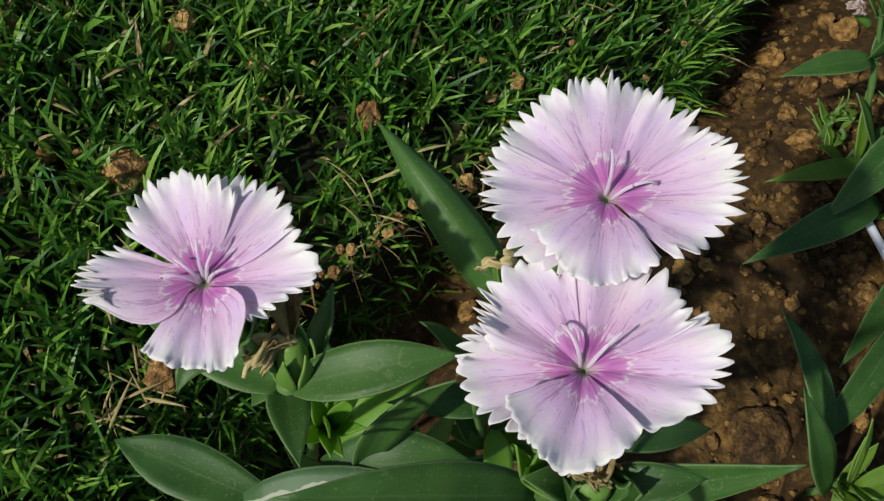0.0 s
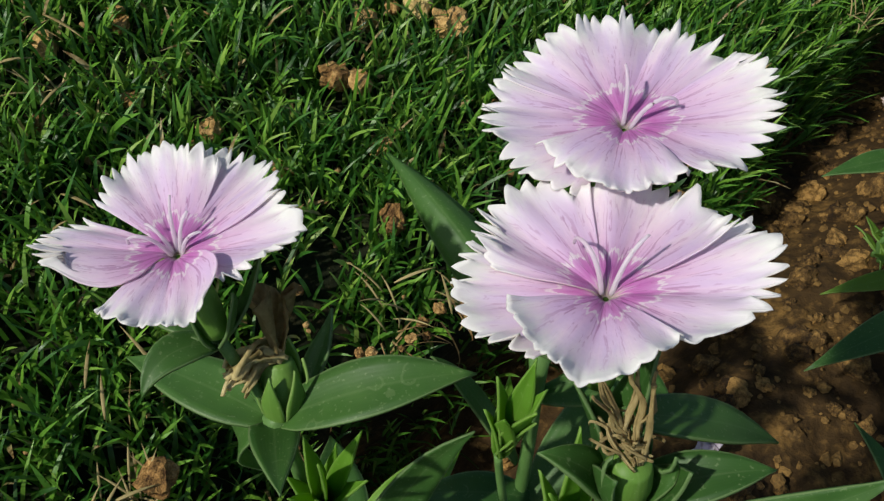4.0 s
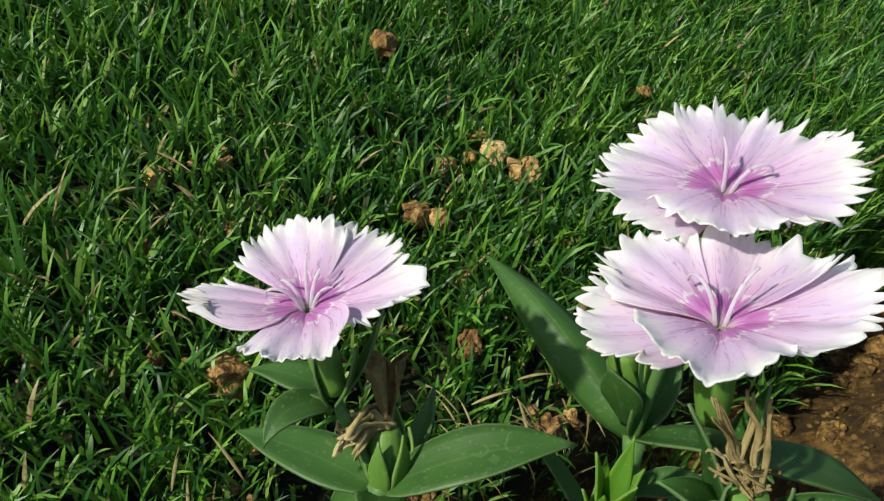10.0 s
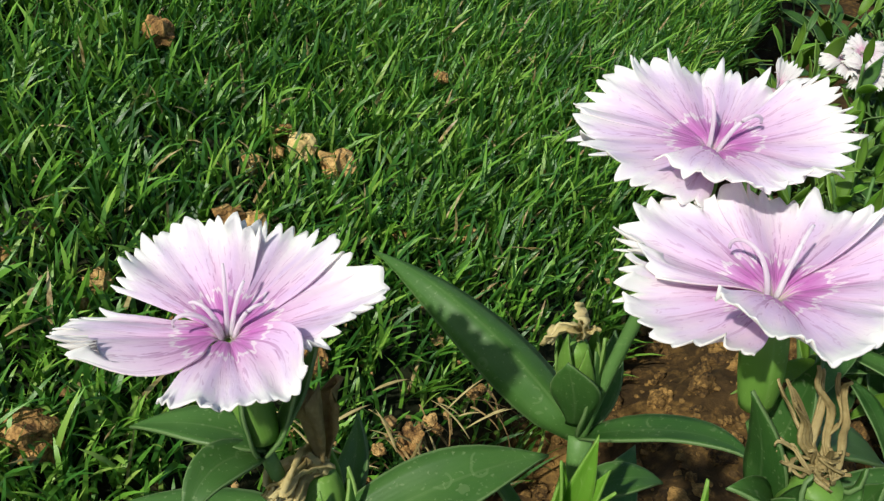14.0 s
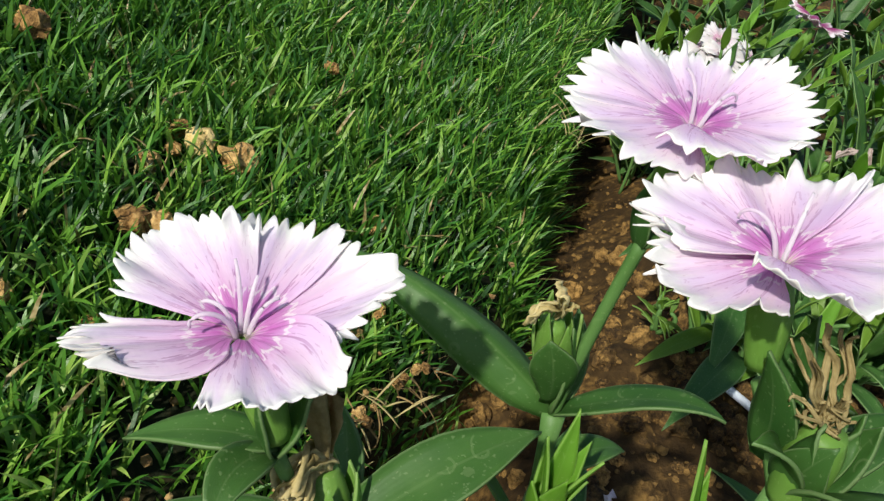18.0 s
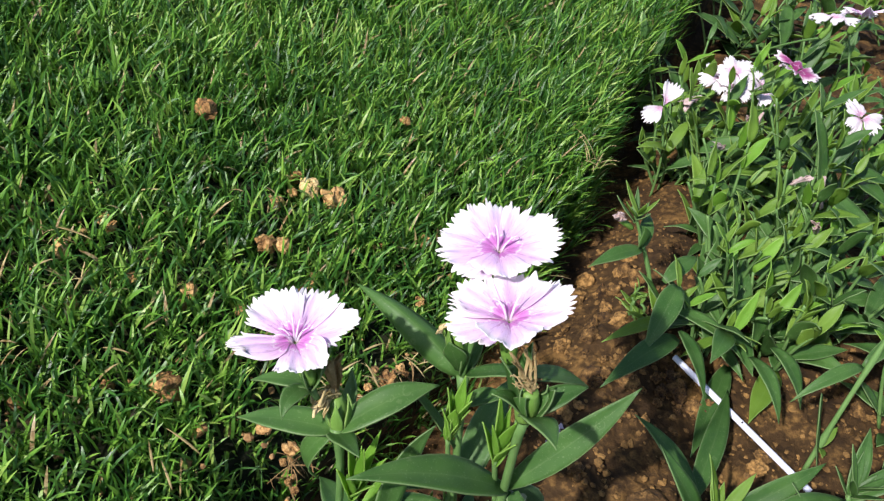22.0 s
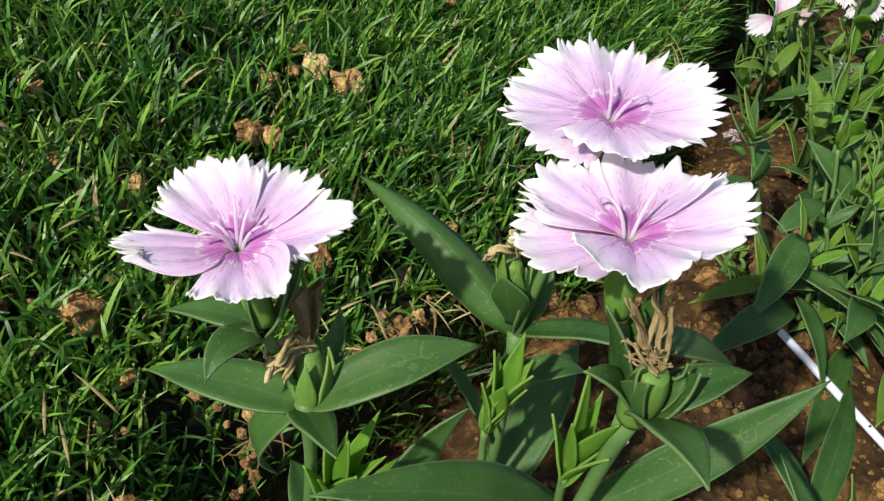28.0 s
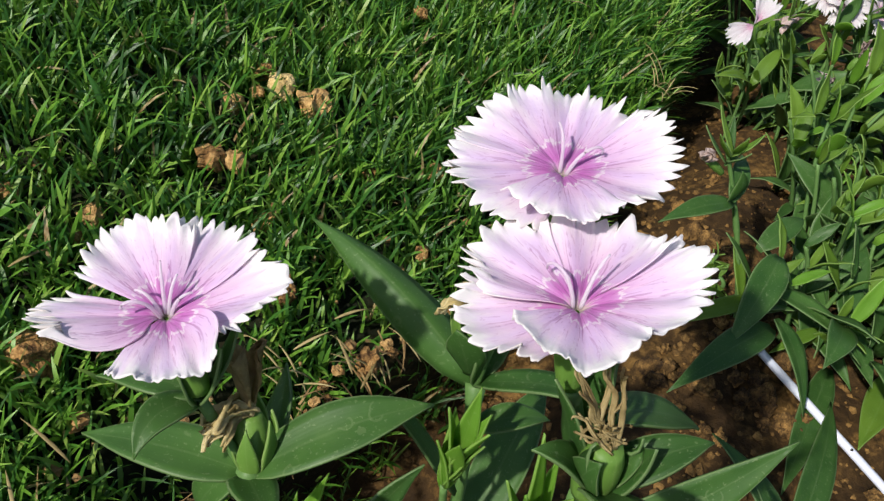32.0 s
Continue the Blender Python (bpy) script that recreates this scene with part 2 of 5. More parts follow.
def plain(name, stops, scale, rough=0.7, bump=0.5, distance=0.001, fine=6.0, translucent=0.0):
    m, nt, out = mat(name)
    co = nt.nodes.new("ShaderNodeTexCoord").outputs["Object"]
    inf = nt.nodes.new("ShaderNodeObjectInfo").outputs["Random"]
    a = noise_tex(nt, co, scale, 4)
    b = noise_tex(nt, co, scale * fine, 3)
    fac = maths(nt, "ADD", maths(nt, "MULTIPLY", a, 0.7), maths(nt, "MULTIPLY", b, 0.35))
    fac = maths(nt, "ADD", fac, maths(nt, "MULTIPLY", maths(nt, "SUBTRACT", inf, 0.5), 0.25))
    col = ramp(nt, fac, stops)
    thin(nt, out, col, col, translucent, rough, fac, strength=bump, distance=distance, spec=0.25)
    return m


STYLE = plain("style_white", [(0.3, (0.82, 0.70, 0.80)), (0.7, (0.90, 0.86, 0.89))], 300, 0.5, 0.1, translucent=0.60)
DRY = plain("dry_petal", [(0.25, (0.22, 0.16, 0.05)), (0.5, (0.56, 0.46, 0.20)), (0.8, (0.76, 0.67, 0.38))], 160, 0.7, 0.6, 0.0008, translucent=0.45)
DRY_BROWN = plain("dry_petal_brown", [(0.25, (0.19, 0.135, 0.05)), (0.5, (0.41, 0.32, 0.14)), (0.8, (0.60, 0.50, 0.25))], 160, 0.7, 0.6, 0.0008, translucent=0.5)
DRY_PINK = plain("dry_petal_pink", [(0.25, (0.30, 0.20, 0.15)), (0.5, (0.50, 0.39, 0.34)), (0.8, (0.66, 0.56, 0.54))], 160, 0.7, 0.6, 0.0008, translucent=0.3)
STRAW = plain("straw", [(0.3, (0.17, 0.125, 0.04)), (0.7, (0.46, 0.38, 0.17))], 120, 0.6, 0.3, translucent=0.2)
CLAY = plain("dry_clay", [(0.34, (0.070, 0.034, 0.011)), (0.50, (0.30, 0.165, 0.052)), (0.70, (0.60, 0.39, 0.15))], 1.7, 0.9, 0.9, 0.002)
CLAY_PALE = plain("pale_clay", [(0.32, (0.22, 0.12, 0.035)), (0.5, (0.46, 0.31, 0.11)), (0.7, (0.68, 0.52, 0.23))], 1.9, 0.9, 0.9, 0.002)
SOIL_CLOD = plain("soil_clod", [(0.34, (0.022, 0.012, 0.0045)), (0.50, (0.100, 0.056, 0.0165)), (0.70, (0.32, 0.185, 0.055))], 1.6, 0.9, 0.9, 0.002)
SOIL_CRUMB = plain("soil_crumb", [(0.28, (0.018, 0.010, 0.004)), (0.50, (0.060, 0.034, 0.0105)), (0.79, (0.260, 0.150, 0.043))], 120, 0.9, 0.9, 0.002)
FIBRE = plain("dead_fibre", [(0.3, (0.04, 0.020, 0.008)), (0.5, (0.13, 0.070, 0.024)), (0.75, (0.34, 0.24, 0.10))], 160, 0.8, 0.4, translucent=0.2)
THATCH = plain("thatch", [(0.3, (0.05, 0.028, 0.012)), (0.5, (0.17, 0.095, 0.035)), (0.75, (0.40, 0.26, 0.10))], 130, 0.9, 0.9, 0.002)
# white plastic, its colour lowered to the blue-grey of skylit shade
PLASTIC = plain("white_plastic", [(0.3, (0.46, 0.51, 0.59)), (0.7, (0.60, 0.64, 0.71))], 60, 0.35, 0.05)
HOLE = plain("dark_hole", [(0.3, (0.02, 0.02, 0.02)), (0.7, (0.05, 0.05, 0.05))], 60, 0.8, 0.05)


def ground_material():
    m, nt, out = mat("ground")
    geo = nt.nodes.new("ShaderNodeTexCoord").outputs["Object"]
    att = nt.nodes.new("ShaderNodeAttribute")
    att.attribute_name = "lawn"
    a = noise_tex(nt, geo, 35, 5, 0.6)
    b = noise_tex(nt, geo, 260, 4, 0.6)
    fac = maths(nt, "ADD", maths(nt, "MULTIPLY", a, 0.6), maths(nt, "MULTIPLY", b, 0.45))
    soil = ramp(nt, fac, [(0.32, (0.013, 0.0075, 0.003)), (0.53, (0.046, 0.026, 0.0080)), (0.75, (0.240, 0.136, 0.037))])
    # turf floor painted near black: the shade in the gaps of the grass
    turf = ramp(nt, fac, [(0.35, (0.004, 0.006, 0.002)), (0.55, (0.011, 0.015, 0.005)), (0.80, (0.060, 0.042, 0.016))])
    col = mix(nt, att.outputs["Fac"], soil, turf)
    pb = node(nt, "ShaderNodeBsdfPrincipled", Roughness=0.92)
    pb.inputs["Specular IOR Level"].default_value = 0.2
    bp = node(nt, "ShaderNodeBump", Strength=0.9, Distance=0.003)
    nt.links.new(fac, bp.inputs["Height"])
    nt.links.new(bp.outputs["Normal"], pb.inputs["Normal"])
    nt.links.new(col, pb.inputs["Base Color"])
    nt.links.new(pb.outputs[0], out.inputs["Surface"])
    return m


def grass_material():
    m, nt, out = mat("grass")
    isl = nt.nodes.new("ShaderNodeNewGeometry").outputs["Random Per Island"]
    vec, u, v = uv(nt)
    co = nt.nodes.new("ShaderNodeTexCoord").outputs["Object"]
    big = noise_tex(nt, co, 14, 3)
    f = maths(nt, "ADD", maths(nt, "MULTIPLY", isl, 0.6), maths(nt, "MULTIPLY", big, 0.45))
    # tone varies from blade to blade; the palest stop also paints in glints
    col = ramp(nt, f, [(0.15, (0.009, 0.046, 0.006)), (0.42, (0.042, 0.152, 0.018)), (0.70, (0.168, 0.370, 0.036)), (0.93, (0.46, 0.60, 0.14))])
    # root ends darkened: shade deep between the blades, put into the colour
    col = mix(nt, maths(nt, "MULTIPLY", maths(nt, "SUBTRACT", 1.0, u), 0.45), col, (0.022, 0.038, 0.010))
    dry = maths(nt, "GREATER_THAN", isl, 0.968)
    dead = ramp(nt, noise_tex(nt, co, 400, 2), [(0.35, (0.16, 0.085, 0.03)), (0.65, (0.50, 0.41, 0.20))])
    col = mix(nt, dry, col, dead)
    rib = maths(nt, "SINE", maths(nt, "MULTIPLY", v, 40.0))
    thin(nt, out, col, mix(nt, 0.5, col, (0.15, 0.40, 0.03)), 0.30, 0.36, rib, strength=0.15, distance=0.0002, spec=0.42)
    return m


GROUND, GRASS = ground_material(), grass_material()


# ---- mesh helpers ----
def mesh_from(name, verts, faces, material, uvs=None, smooth=True):
    me = bpy.data.meshes.new(name)
    me.from_pydata([tuple(v) for v in verts], [], faces)
    if uvs is not None:
        lay = me.uv_layers.new(name="UVMap")
        idx = np.zeros(len(me.loops), dtype=np.int32)
        me.loops.foreach_get("vertex_index", idx)
        lay.data.foreach_set("uv", np.asarray(uvs, dtype=np.float32)[idx].ravel())
    me.polygons.foreach_set("use_smooth", np.full(len(me.polygons), smooth))
    me.materials.append(material)
    me.update()
    return me


def piece(name, me, parent=None, label=""):
    ob = new(name, me)
    ob.parent = parent
    if label:
        tagged(ob, label)
    return ob


def sheet(grid, uvgrid, thick):
    """A closed skin of small thickness from a grid of points (rows x columns x 3)."""
    nr, nc, _ = grid.shape
    du = np.gradient(grid, axis=0)
    dv = np.gradient(grid, axis=1)
    n = np.cross(du, dv)
    n /= np.linalg.norm(n, axis=2, keepdims=True) + 1e-12
    top, low = grid + n * thick / 2, grid - n * thick / 2
    verts = np.concatenate([top.reshape(-1, 3), low.reshape(-1, 3)])
    uvs = np.concatenate([uvgrid.reshape(-1, 2)] * 2)
    k = nr * nc
    faces = []
    for i in range(nr - 1):
        for j in range(nc - 1):
            a, b, c, d = i * nc + j, (i + 1) * nc + j, (i + 1) * nc + j + 1, i * nc + j + 1
            faces.append((a, b, c, d))
            faces.append((k + d, k + c, k + b, k + a))
    rim = [(0, j) for j in range(nc)] + [(i, nc - 1) for i in range(1, nr)] + [(nr - 1, j) for j in range(nc - 2, -1, -1)] + [(i, 0) for i in range(nr - 2, 0, -1)]
    ids = [i * nc + j for i, j in rim]
    for a, b in zip(ids, ids[1:] + ids[:1]):
        faces.append((a, b, k + b, k + a))
    return verts, faces, uvs


def bez(p0, p1, p2, s):
    p0, p1, p2 = (np.array(p, dtype=float) for p in (p0, p1, p2))
    s = np.asarray(s)[:, None]
    return (1 - s) ** 2 * p0 + 2 * s * (1 - s) * p1 + s ** 2 * p2


def unit(v):
    v = np.array(v, dtype=float)
    return v / (np.linalg.norm(v) + 1e-12)


def blade_grid(base, tip, width, bulge, up, fold, rows=13, cols=7, broad=0.42, twist=0.0, wave=0.0, rng=random):
    """The surface of one lance-shaped leaf: base to tip over a bent midrib, folded along it."""
    base, tip = np.array(base, float), np.array(tip, float)
    ctrl = (base + tip) / 2 + 2 * np.array(bulge, float)
    s = np.linspace(0, 1, rows) ** 0.92
    mid = bez(base, ctrl, tip, s)
    tan = np.gradient(mid, axis=0)
    grid, uvg = np.zeros((rows, cols, 3)), np.zeros((rows, cols, 2))
    low_k = 1.22 * broad / (1 - broad)
    peak = broad ** low_k * (1 - broad) ** 1.22
    ph = rng.uniform(0, 6.28)
    for i in range(rows):
        t = unit(tan[i])
        side = unit(np.cross(t, up))
        nor = np.cross(side, t)
        a = twist * s[i]
        side, nor = side * math.cos(a) + nor * math.sin(a), nor * math.cos(a) - side * math.sin(a)
        prof = 0.30 * (1 - s[i]) ** 3 + max(s[i], 1e-4) ** low_k * (1 - s[i]) ** 1.22 / peak * 0.98
        w = width / 2 * max(prof, 0.015)
        for j in range(cols):
            q = 2 * j / (cols - 1) - 1
            h = fold * w * (abs(q) ** 1.4) + wave * w * math.sin(s[i] * 11 + ph) * q * abs(q)
            grid[i, j] = mid[i] + side * q * w + nor * h
            uvg[i, j] = (s[i], (q + 1) / 2)
    return grid, uvg


def leaf(parent, base, tip, width, bulge=(0, 0, 0.0), up=(0, 0, 1), fold=0.20, material=None, broad=0.42, twist=0.0, wave=0.05, name="leaf", label=""):
    g, u = blade_grid(base, tip, width, bulge, np.array(up, float), fold, broad=broad, twist=twist, wave=wave)
    v, f, uvs = sheet(g, u, 0.0005)
    return piece(name, mesh_from(name, v, f, material or LEAF, uvs), parent, label)


def tube_mesh(name, points, radii, material, sides=9, cap=True):
    """A round tube along points, each with its own radius."""
    pts = np.array(points, float)
    tan = np.gradient(pts, axis=0)
    ref = np.array((0.31, 0.2, 0.93))
    verts, uvs, faces = [], [], []
    for i, p in enumerate(pts):
        t = unit(tan[i])
        a = unit(np.cross(t, ref if abs(t @ unit(ref)) < 0.95 else (1, 0, 0)))
        b = np.cross(t, a)
        for k in range(sides):
            an = 2 * math.pi * k / sides
            verts.append(p + radii[i] * (math.cos(an) * a + math.sin(an) * b))
            uvs.append((i / max(1, len(pts) - 1), 0.5 + 0.4 * math.sin(an)))
    for i in range(len(pts) - 1):
        for k in range(sides):
            a, b = i * sides + k, i * sides + (k + 1) % sides
            faces.append((a, b, b + sides, a + sides))
    if cap:
        faces.append(tuple(reversed(range(sides))))
        faces.append(tuple(range((len(pts) - 1) * sides, len(pts) * sides)))
    return mesh_from(name, verts, faces, material, uvs)


def stem(parent, p0, p1, p2, r0, r1, swell=(), name="stem"):
    s = np.linspace(0, 1, 15)
    r = 0.8 * (r0 + (r1 - r0) * s)
    for at, more in swell:
        r = r + more * np.exp(-((s - at) / 0.045) ** 2)
    return piece(name, tube_mesh(name, bez(p0, p1, p2, s), r, STEM), parent)


def petal_skin(parent, grid, uvg, ez, thick, material):
    """Closes a petal's surface and marks its underside, which is paler, by u + 2."""
    nr, nc, _ = grid.shape
    v, f, uvs = sheet(grid, uvg, thick)
    top_is_first = np.cross(grid[8, nc // 2] - grid[4, nc // 2], grid[6, nc // 2 + 3] - grid[6, nc // 2]) @ ez > 0
    uvs[slice(nr * nc, None) if top_is_first else slice(0, nr * nc), 0] += 2.0
    return piece("petal", mesh_from("petal", v, f, material or PETAL, uvs), parent)


def smooth_path(values, u):
    """A smooth line through evenly spaced values, read at u from 0 to 1."""
    n = len(values) - 1
    k = min(int(u * n), n - 1)
    f = u * n - k
    p = [values[min(max(k + i, 0), n)] for i in (-1, 0, 1, 2)]
    m1, m2 = (p[2] - p[0]) / 2, (p[3] - p[1]) / 2
    return (2 * f ** 3 - 3 * f ** 2 + 1) * p[1] + (f ** 3 - 2 * f ** 2 + f) * m1 + (3 * f ** 2 - 2 * f ** 3) * p[2] + (f ** 3 - f ** 2) * m2


def petal(parent, centre, axes, az, half, radii, lift=0.10, droop=0.0, crease=0.0,
          teeth=9, bite=0.17, high=0.0, material=None, ruffle=0.042, seed=0):
    """One fan-shaped petal with a saw-toothed rim. radii: at its counter-clockwise corner, its middle, its clockwise corner (metres)."""
    rng = random.Random(seed)
    ex, ey, ez = axes
    per, nr = 6, 14
    nc = teeth * per + 1
    cuts = np.cumsum([0.0] + [rng.uniform(0.55, 1.55) for _ in range(teeth)])
    cuts = cuts / cuts[-1]
    depth = [rng.uniform(0.6, 1.35) for _ in range(teeth)]
    peak = [rng.choice((2, 3, 3, 4)) / per for _ in range(teeth)]
    ph, ph2, bow = rng.uniform(0, 6.28), rng.uniform(0, 6.28), rng.uniform(-0.05, 0.05)
    grid, uvg = np.zeros((nr, nc, 3)), np.zeros((nr, nc, 2))
    for j in range(nc):
        k = min(j // per, teeth - 1)
        f = j / per - k
        q = 2 * (cuts[k] + f * (cuts[k + 1] - cuts[k])) - 1      # -1: clockwise edge, +1: counter-clockwise edge
        full = (radii[1] + ((radii[0] if q > 0 else radii[2]) - radii[1]) * abs(q) ** 1.7) * (1 - 0.20 * abs(q) ** 7)
        rise = f / peak[k] if f < peak[k] else (1 - f) / (1 - peak[k])
        notch = bite * depth[k] * (1 - rise) ** 1.25 * (0.35 + 0.65 * (1 - q ** 6))
        for i in range(nr):
            v = (i / (nr - 1)) ** 0.85
            reach = max(0.0, (v - 0.72) / 0.28) ** 1.3
            r = 0.0009 + v * (full * 1.01 - 0.0009) * (1 - notch * reach)
            wide = 0.66 + 0.34 * min(1.0, v / 0.40) ** 0.8
            if v > 0.86:
                wide -= 0.10 * (v - 0.86) / 0.14
            a = radians(az) + radians(half) * (q * wide + bow * v)
            z = high * min(1, v * 3) + lift * full * (1 - (1 - min(1, v * 1.6)) ** 2) - droop * full * v ** 2.4
            z += crease * r * (math.sqrt(q * q + 0.05) - 0.4)
            z += ruffle * full * v ** 2 * (math.sin(q * 3.1 + ph) + 0.7 * math.sin(q * 7.3 + ph2)) + 0.022 * full * v ** 3 * math.sin(q * 17 + ph2)
            z += 0.010 * full * math.sin(v * 9 + ph + 2 * q) * v
            grid[i, j] = centre + ex * (r * math.cos(a)) + ey * (r * math.sin(a)) + ez * z
            uvg[i, j] = ((q + 1) / 2, v)
    return petal_skin(parent, grid, uvg, ez, 0.00022, material)


def rim_petal(parent, centre, axes, rim, ccw=(0, 0), cw=(0, 0), arch=0.6, teeth=9, bite=2.9, fine=1.0, material=None, seed=0):
    """One broad petal. rim: from its counter-clockwise to its clockwise corner, the azimuth, reach and height (degrees, mm, mm).
    ccw, cw: by how much that margin widens and rises half-way out. arch: its bulge. bite: the depth of its teeth."""
    rng = random.Random(seed)
    ex, ey, ez = axes
    per, nr = 6, 17
    nc = teeth * per + 1
    cuts = np.cumsum([0.0] + [rng.uniform(0.55, 1.5) for _ in range(teeth)])
    cuts = cuts / cuts[-1]
    depth = [bite * rng.uniform(0.35, 1.45) for _ in range(teeth + 1)]
    peak = [rng.uniform(0.28, 0.72) for _ in range(teeth)]
    tall = [rng.uniform(-0.8, 0.2) for _ in range(teeth)]
    nod = [rng.gauss(0.25, 0.70) for _ in range(teeth)]
    ph, ph2 = rng.uniform(0, 6.28), rng.uniform(0, 6.28)
    azs, rs, hs = zip(*rim)
    mid_az = smooth_path(azs, 0.5)
    grid, uvg = np.zeros((nr, nc, 3)), np.zeros((nr, nc, 2))
    for j in range(nc):
        k = min(j // per, teeth - 1)
        f = j / per - k
        u = cuts[k] + f * (cuts[k + 1] - cuts[k])                 # 0: counter-clockwise edge, 1: clockwise edge
        q = 1 - 2 * u
        az, full, high = smooth_path(azs, u), smooth_path(rs, u), smooth_path(hs, u)
        x = (peak[k] - f) / peak[k] if f < peak[k] else (f - peak[k]) / (1 - peak[k])
        cut = depth[k] if f < peak[k] else depth[k + 1]
        tooth = tall[k] * (1 - x) - cut * x ** 1.3 * (0.30 + 0.70 * (1 - q ** 8))
        over = (abs(q) ** 2) * (q > 0), (abs(q) ** 2) * (q < 0)
        for i in range(nr):
            v = (i / (nr - 1)) ** 0.85
            reach = max(0.0, (v - 0.70) / 0.30) ** 1.4
            r = 0.4 + v * (full - 0.4) + tooth * reach
            hump = math.sin(math.pi * v ** 0.9)
            near = math.sin(math.pi * v ** 0.75) ** 2
            wide = min(1.0, v / 0.42) ** 1.2
            a = mid_az + (az - mid_az) * wide + 39 * q * (1 - wide) + (over[0] * ccw[0] - over[1] * cw[0]) * near
            z = high * (0.35 * v + 0.65 * v * v) + arch * hump + (over[0] * ccw[1] + over[1] * cw[1]) * near - 1.3 * max(0.0, 1 - v / 0.13) ** 2
            z += fine * (0.62 * v ** 2 * math.sin(q * 3.3 + ph) + 0.52 * v ** 2 * math.sin(q * 7.9 + ph2) + 0.46 * v ** 4 * math.sin(q * 15 + ph) + 0.16 * v * math.sin(v * 9 + ph + 2 * q))
            z -= 0.45 * fine * math.exp(-(q / 0.22) ** 2) * math.sin(math.pi * v ** 0.7)
            z += nod[k] * (1 - x) * max(0.0, (v - 0.78) / 0.22) ** 2
            a = radians(a)
            grid[i, j] = centre + 0.001 * (ex * (r * math.cos(a)) + ey * (r * math.sin(a)) + ez * z)
            uvg[i, j] = ((q + 1) / 2, v)
    return petal_skin(parent, grid, uvg, ez, 0.00020, material)


def flower_axes(tilt_x, tilt_y):
    n = unit((-tilt_x, -tilt_y, 1))
    ex = unit(np.array((1, 0, 0)) - n[0] * n)
    return ex, np.cross(n, ex), n


def calyx(parent, centre, foot, r=0.0031, name="flower"):
    """The green tube that carries the petals: closed scales round it."""
    s = np.linspace(0, 1, 12)
    pts = bez(foot, (np.array(foot) + np.array(centre)) / 2, np.array(centre) - (0, 0, 0.0016), s)
    rad = r * (0.55 + 0.55 * np.sin(np.pi * (0.12 + 0.72 * s)) - 0.12 * s)
    return piece(name, tube_mesh(name, pts, rad, CALYX, 14), parent)


def curl(parent, start, way, up, length, turns, r=0.00034, name="style"):
    """A thin white thread that rises and rolls up at its end."""
    way, up = unit(way), unit(up)
    pts, p, ang = [], np.array(start, float), 1.35
    n = 26
    for i in range(n):
        pts.append(p.copy())
        k = i / n
        ang -= turns * (0.02 + 0.34 * k ** 2.2)
        p = p + length / n * (way * math.cos(ang) + up * math.sin(ang))
    rad = [r * (1 - 0.45 * (i / n) ** 2) for i in range(n)]
    return piece(name, tube_mesh(name, pts, rad, STYLE, 6), parent)


def funnel(parent, foot, bend, rim, r0, r1, material, seed, slit=0.9):
    """A dried bloom rolled into a crumpled trumpet, open along one side."""
    rng = random.Random(seed)
    rows, cols = 15, 16
    s = np.linspace(0, 1, rows)
    c = bez(foot, bend, rim, s)
    tan = np.gradient(c, axis=0)
    g, u = np.zeros((rows, cols, 3)), np.zeros((rows, cols, 2))
    a0, ph = rng.uniform(0, 6.28), rng.uniform(0, 6)
    for i in range(rows):
        t = unit(tan[i])
        x = unit(np.cross(t, (0.3, 0.5, 0.8)))
        y = np.cross(t, x)
        for j in range(cols):
            q = j / (cols - 1)
            a = a0 + (2 * math.pi - slit) * q + 0.5 * s[i]
            r = r0 + (r1 - r0) * s[i] ** 1.7
            r *= 1 + (0.10 + 0.30 * s[i]) * math.sin(5 * a + ph + 2 * s[i]) + 0.10 * rng.uniform(-1, 1)
            lip = 0.0016 * s[i] ** 4 * (math.sin(3 * a + ph) + 0.5 * rng.uniform(-1, 1))
            g[i, j] = c[i] + (x * math.cos(a) + 0.80 * y * math.sin(a)) * r + t * lip
            u[i, j] = (s[i], q)
    v, f, uvs = sheet(g, u, 0.0002)
    return piece("dry_petal", mesh_from("dry_petal", v, f, material, uvs), parent)


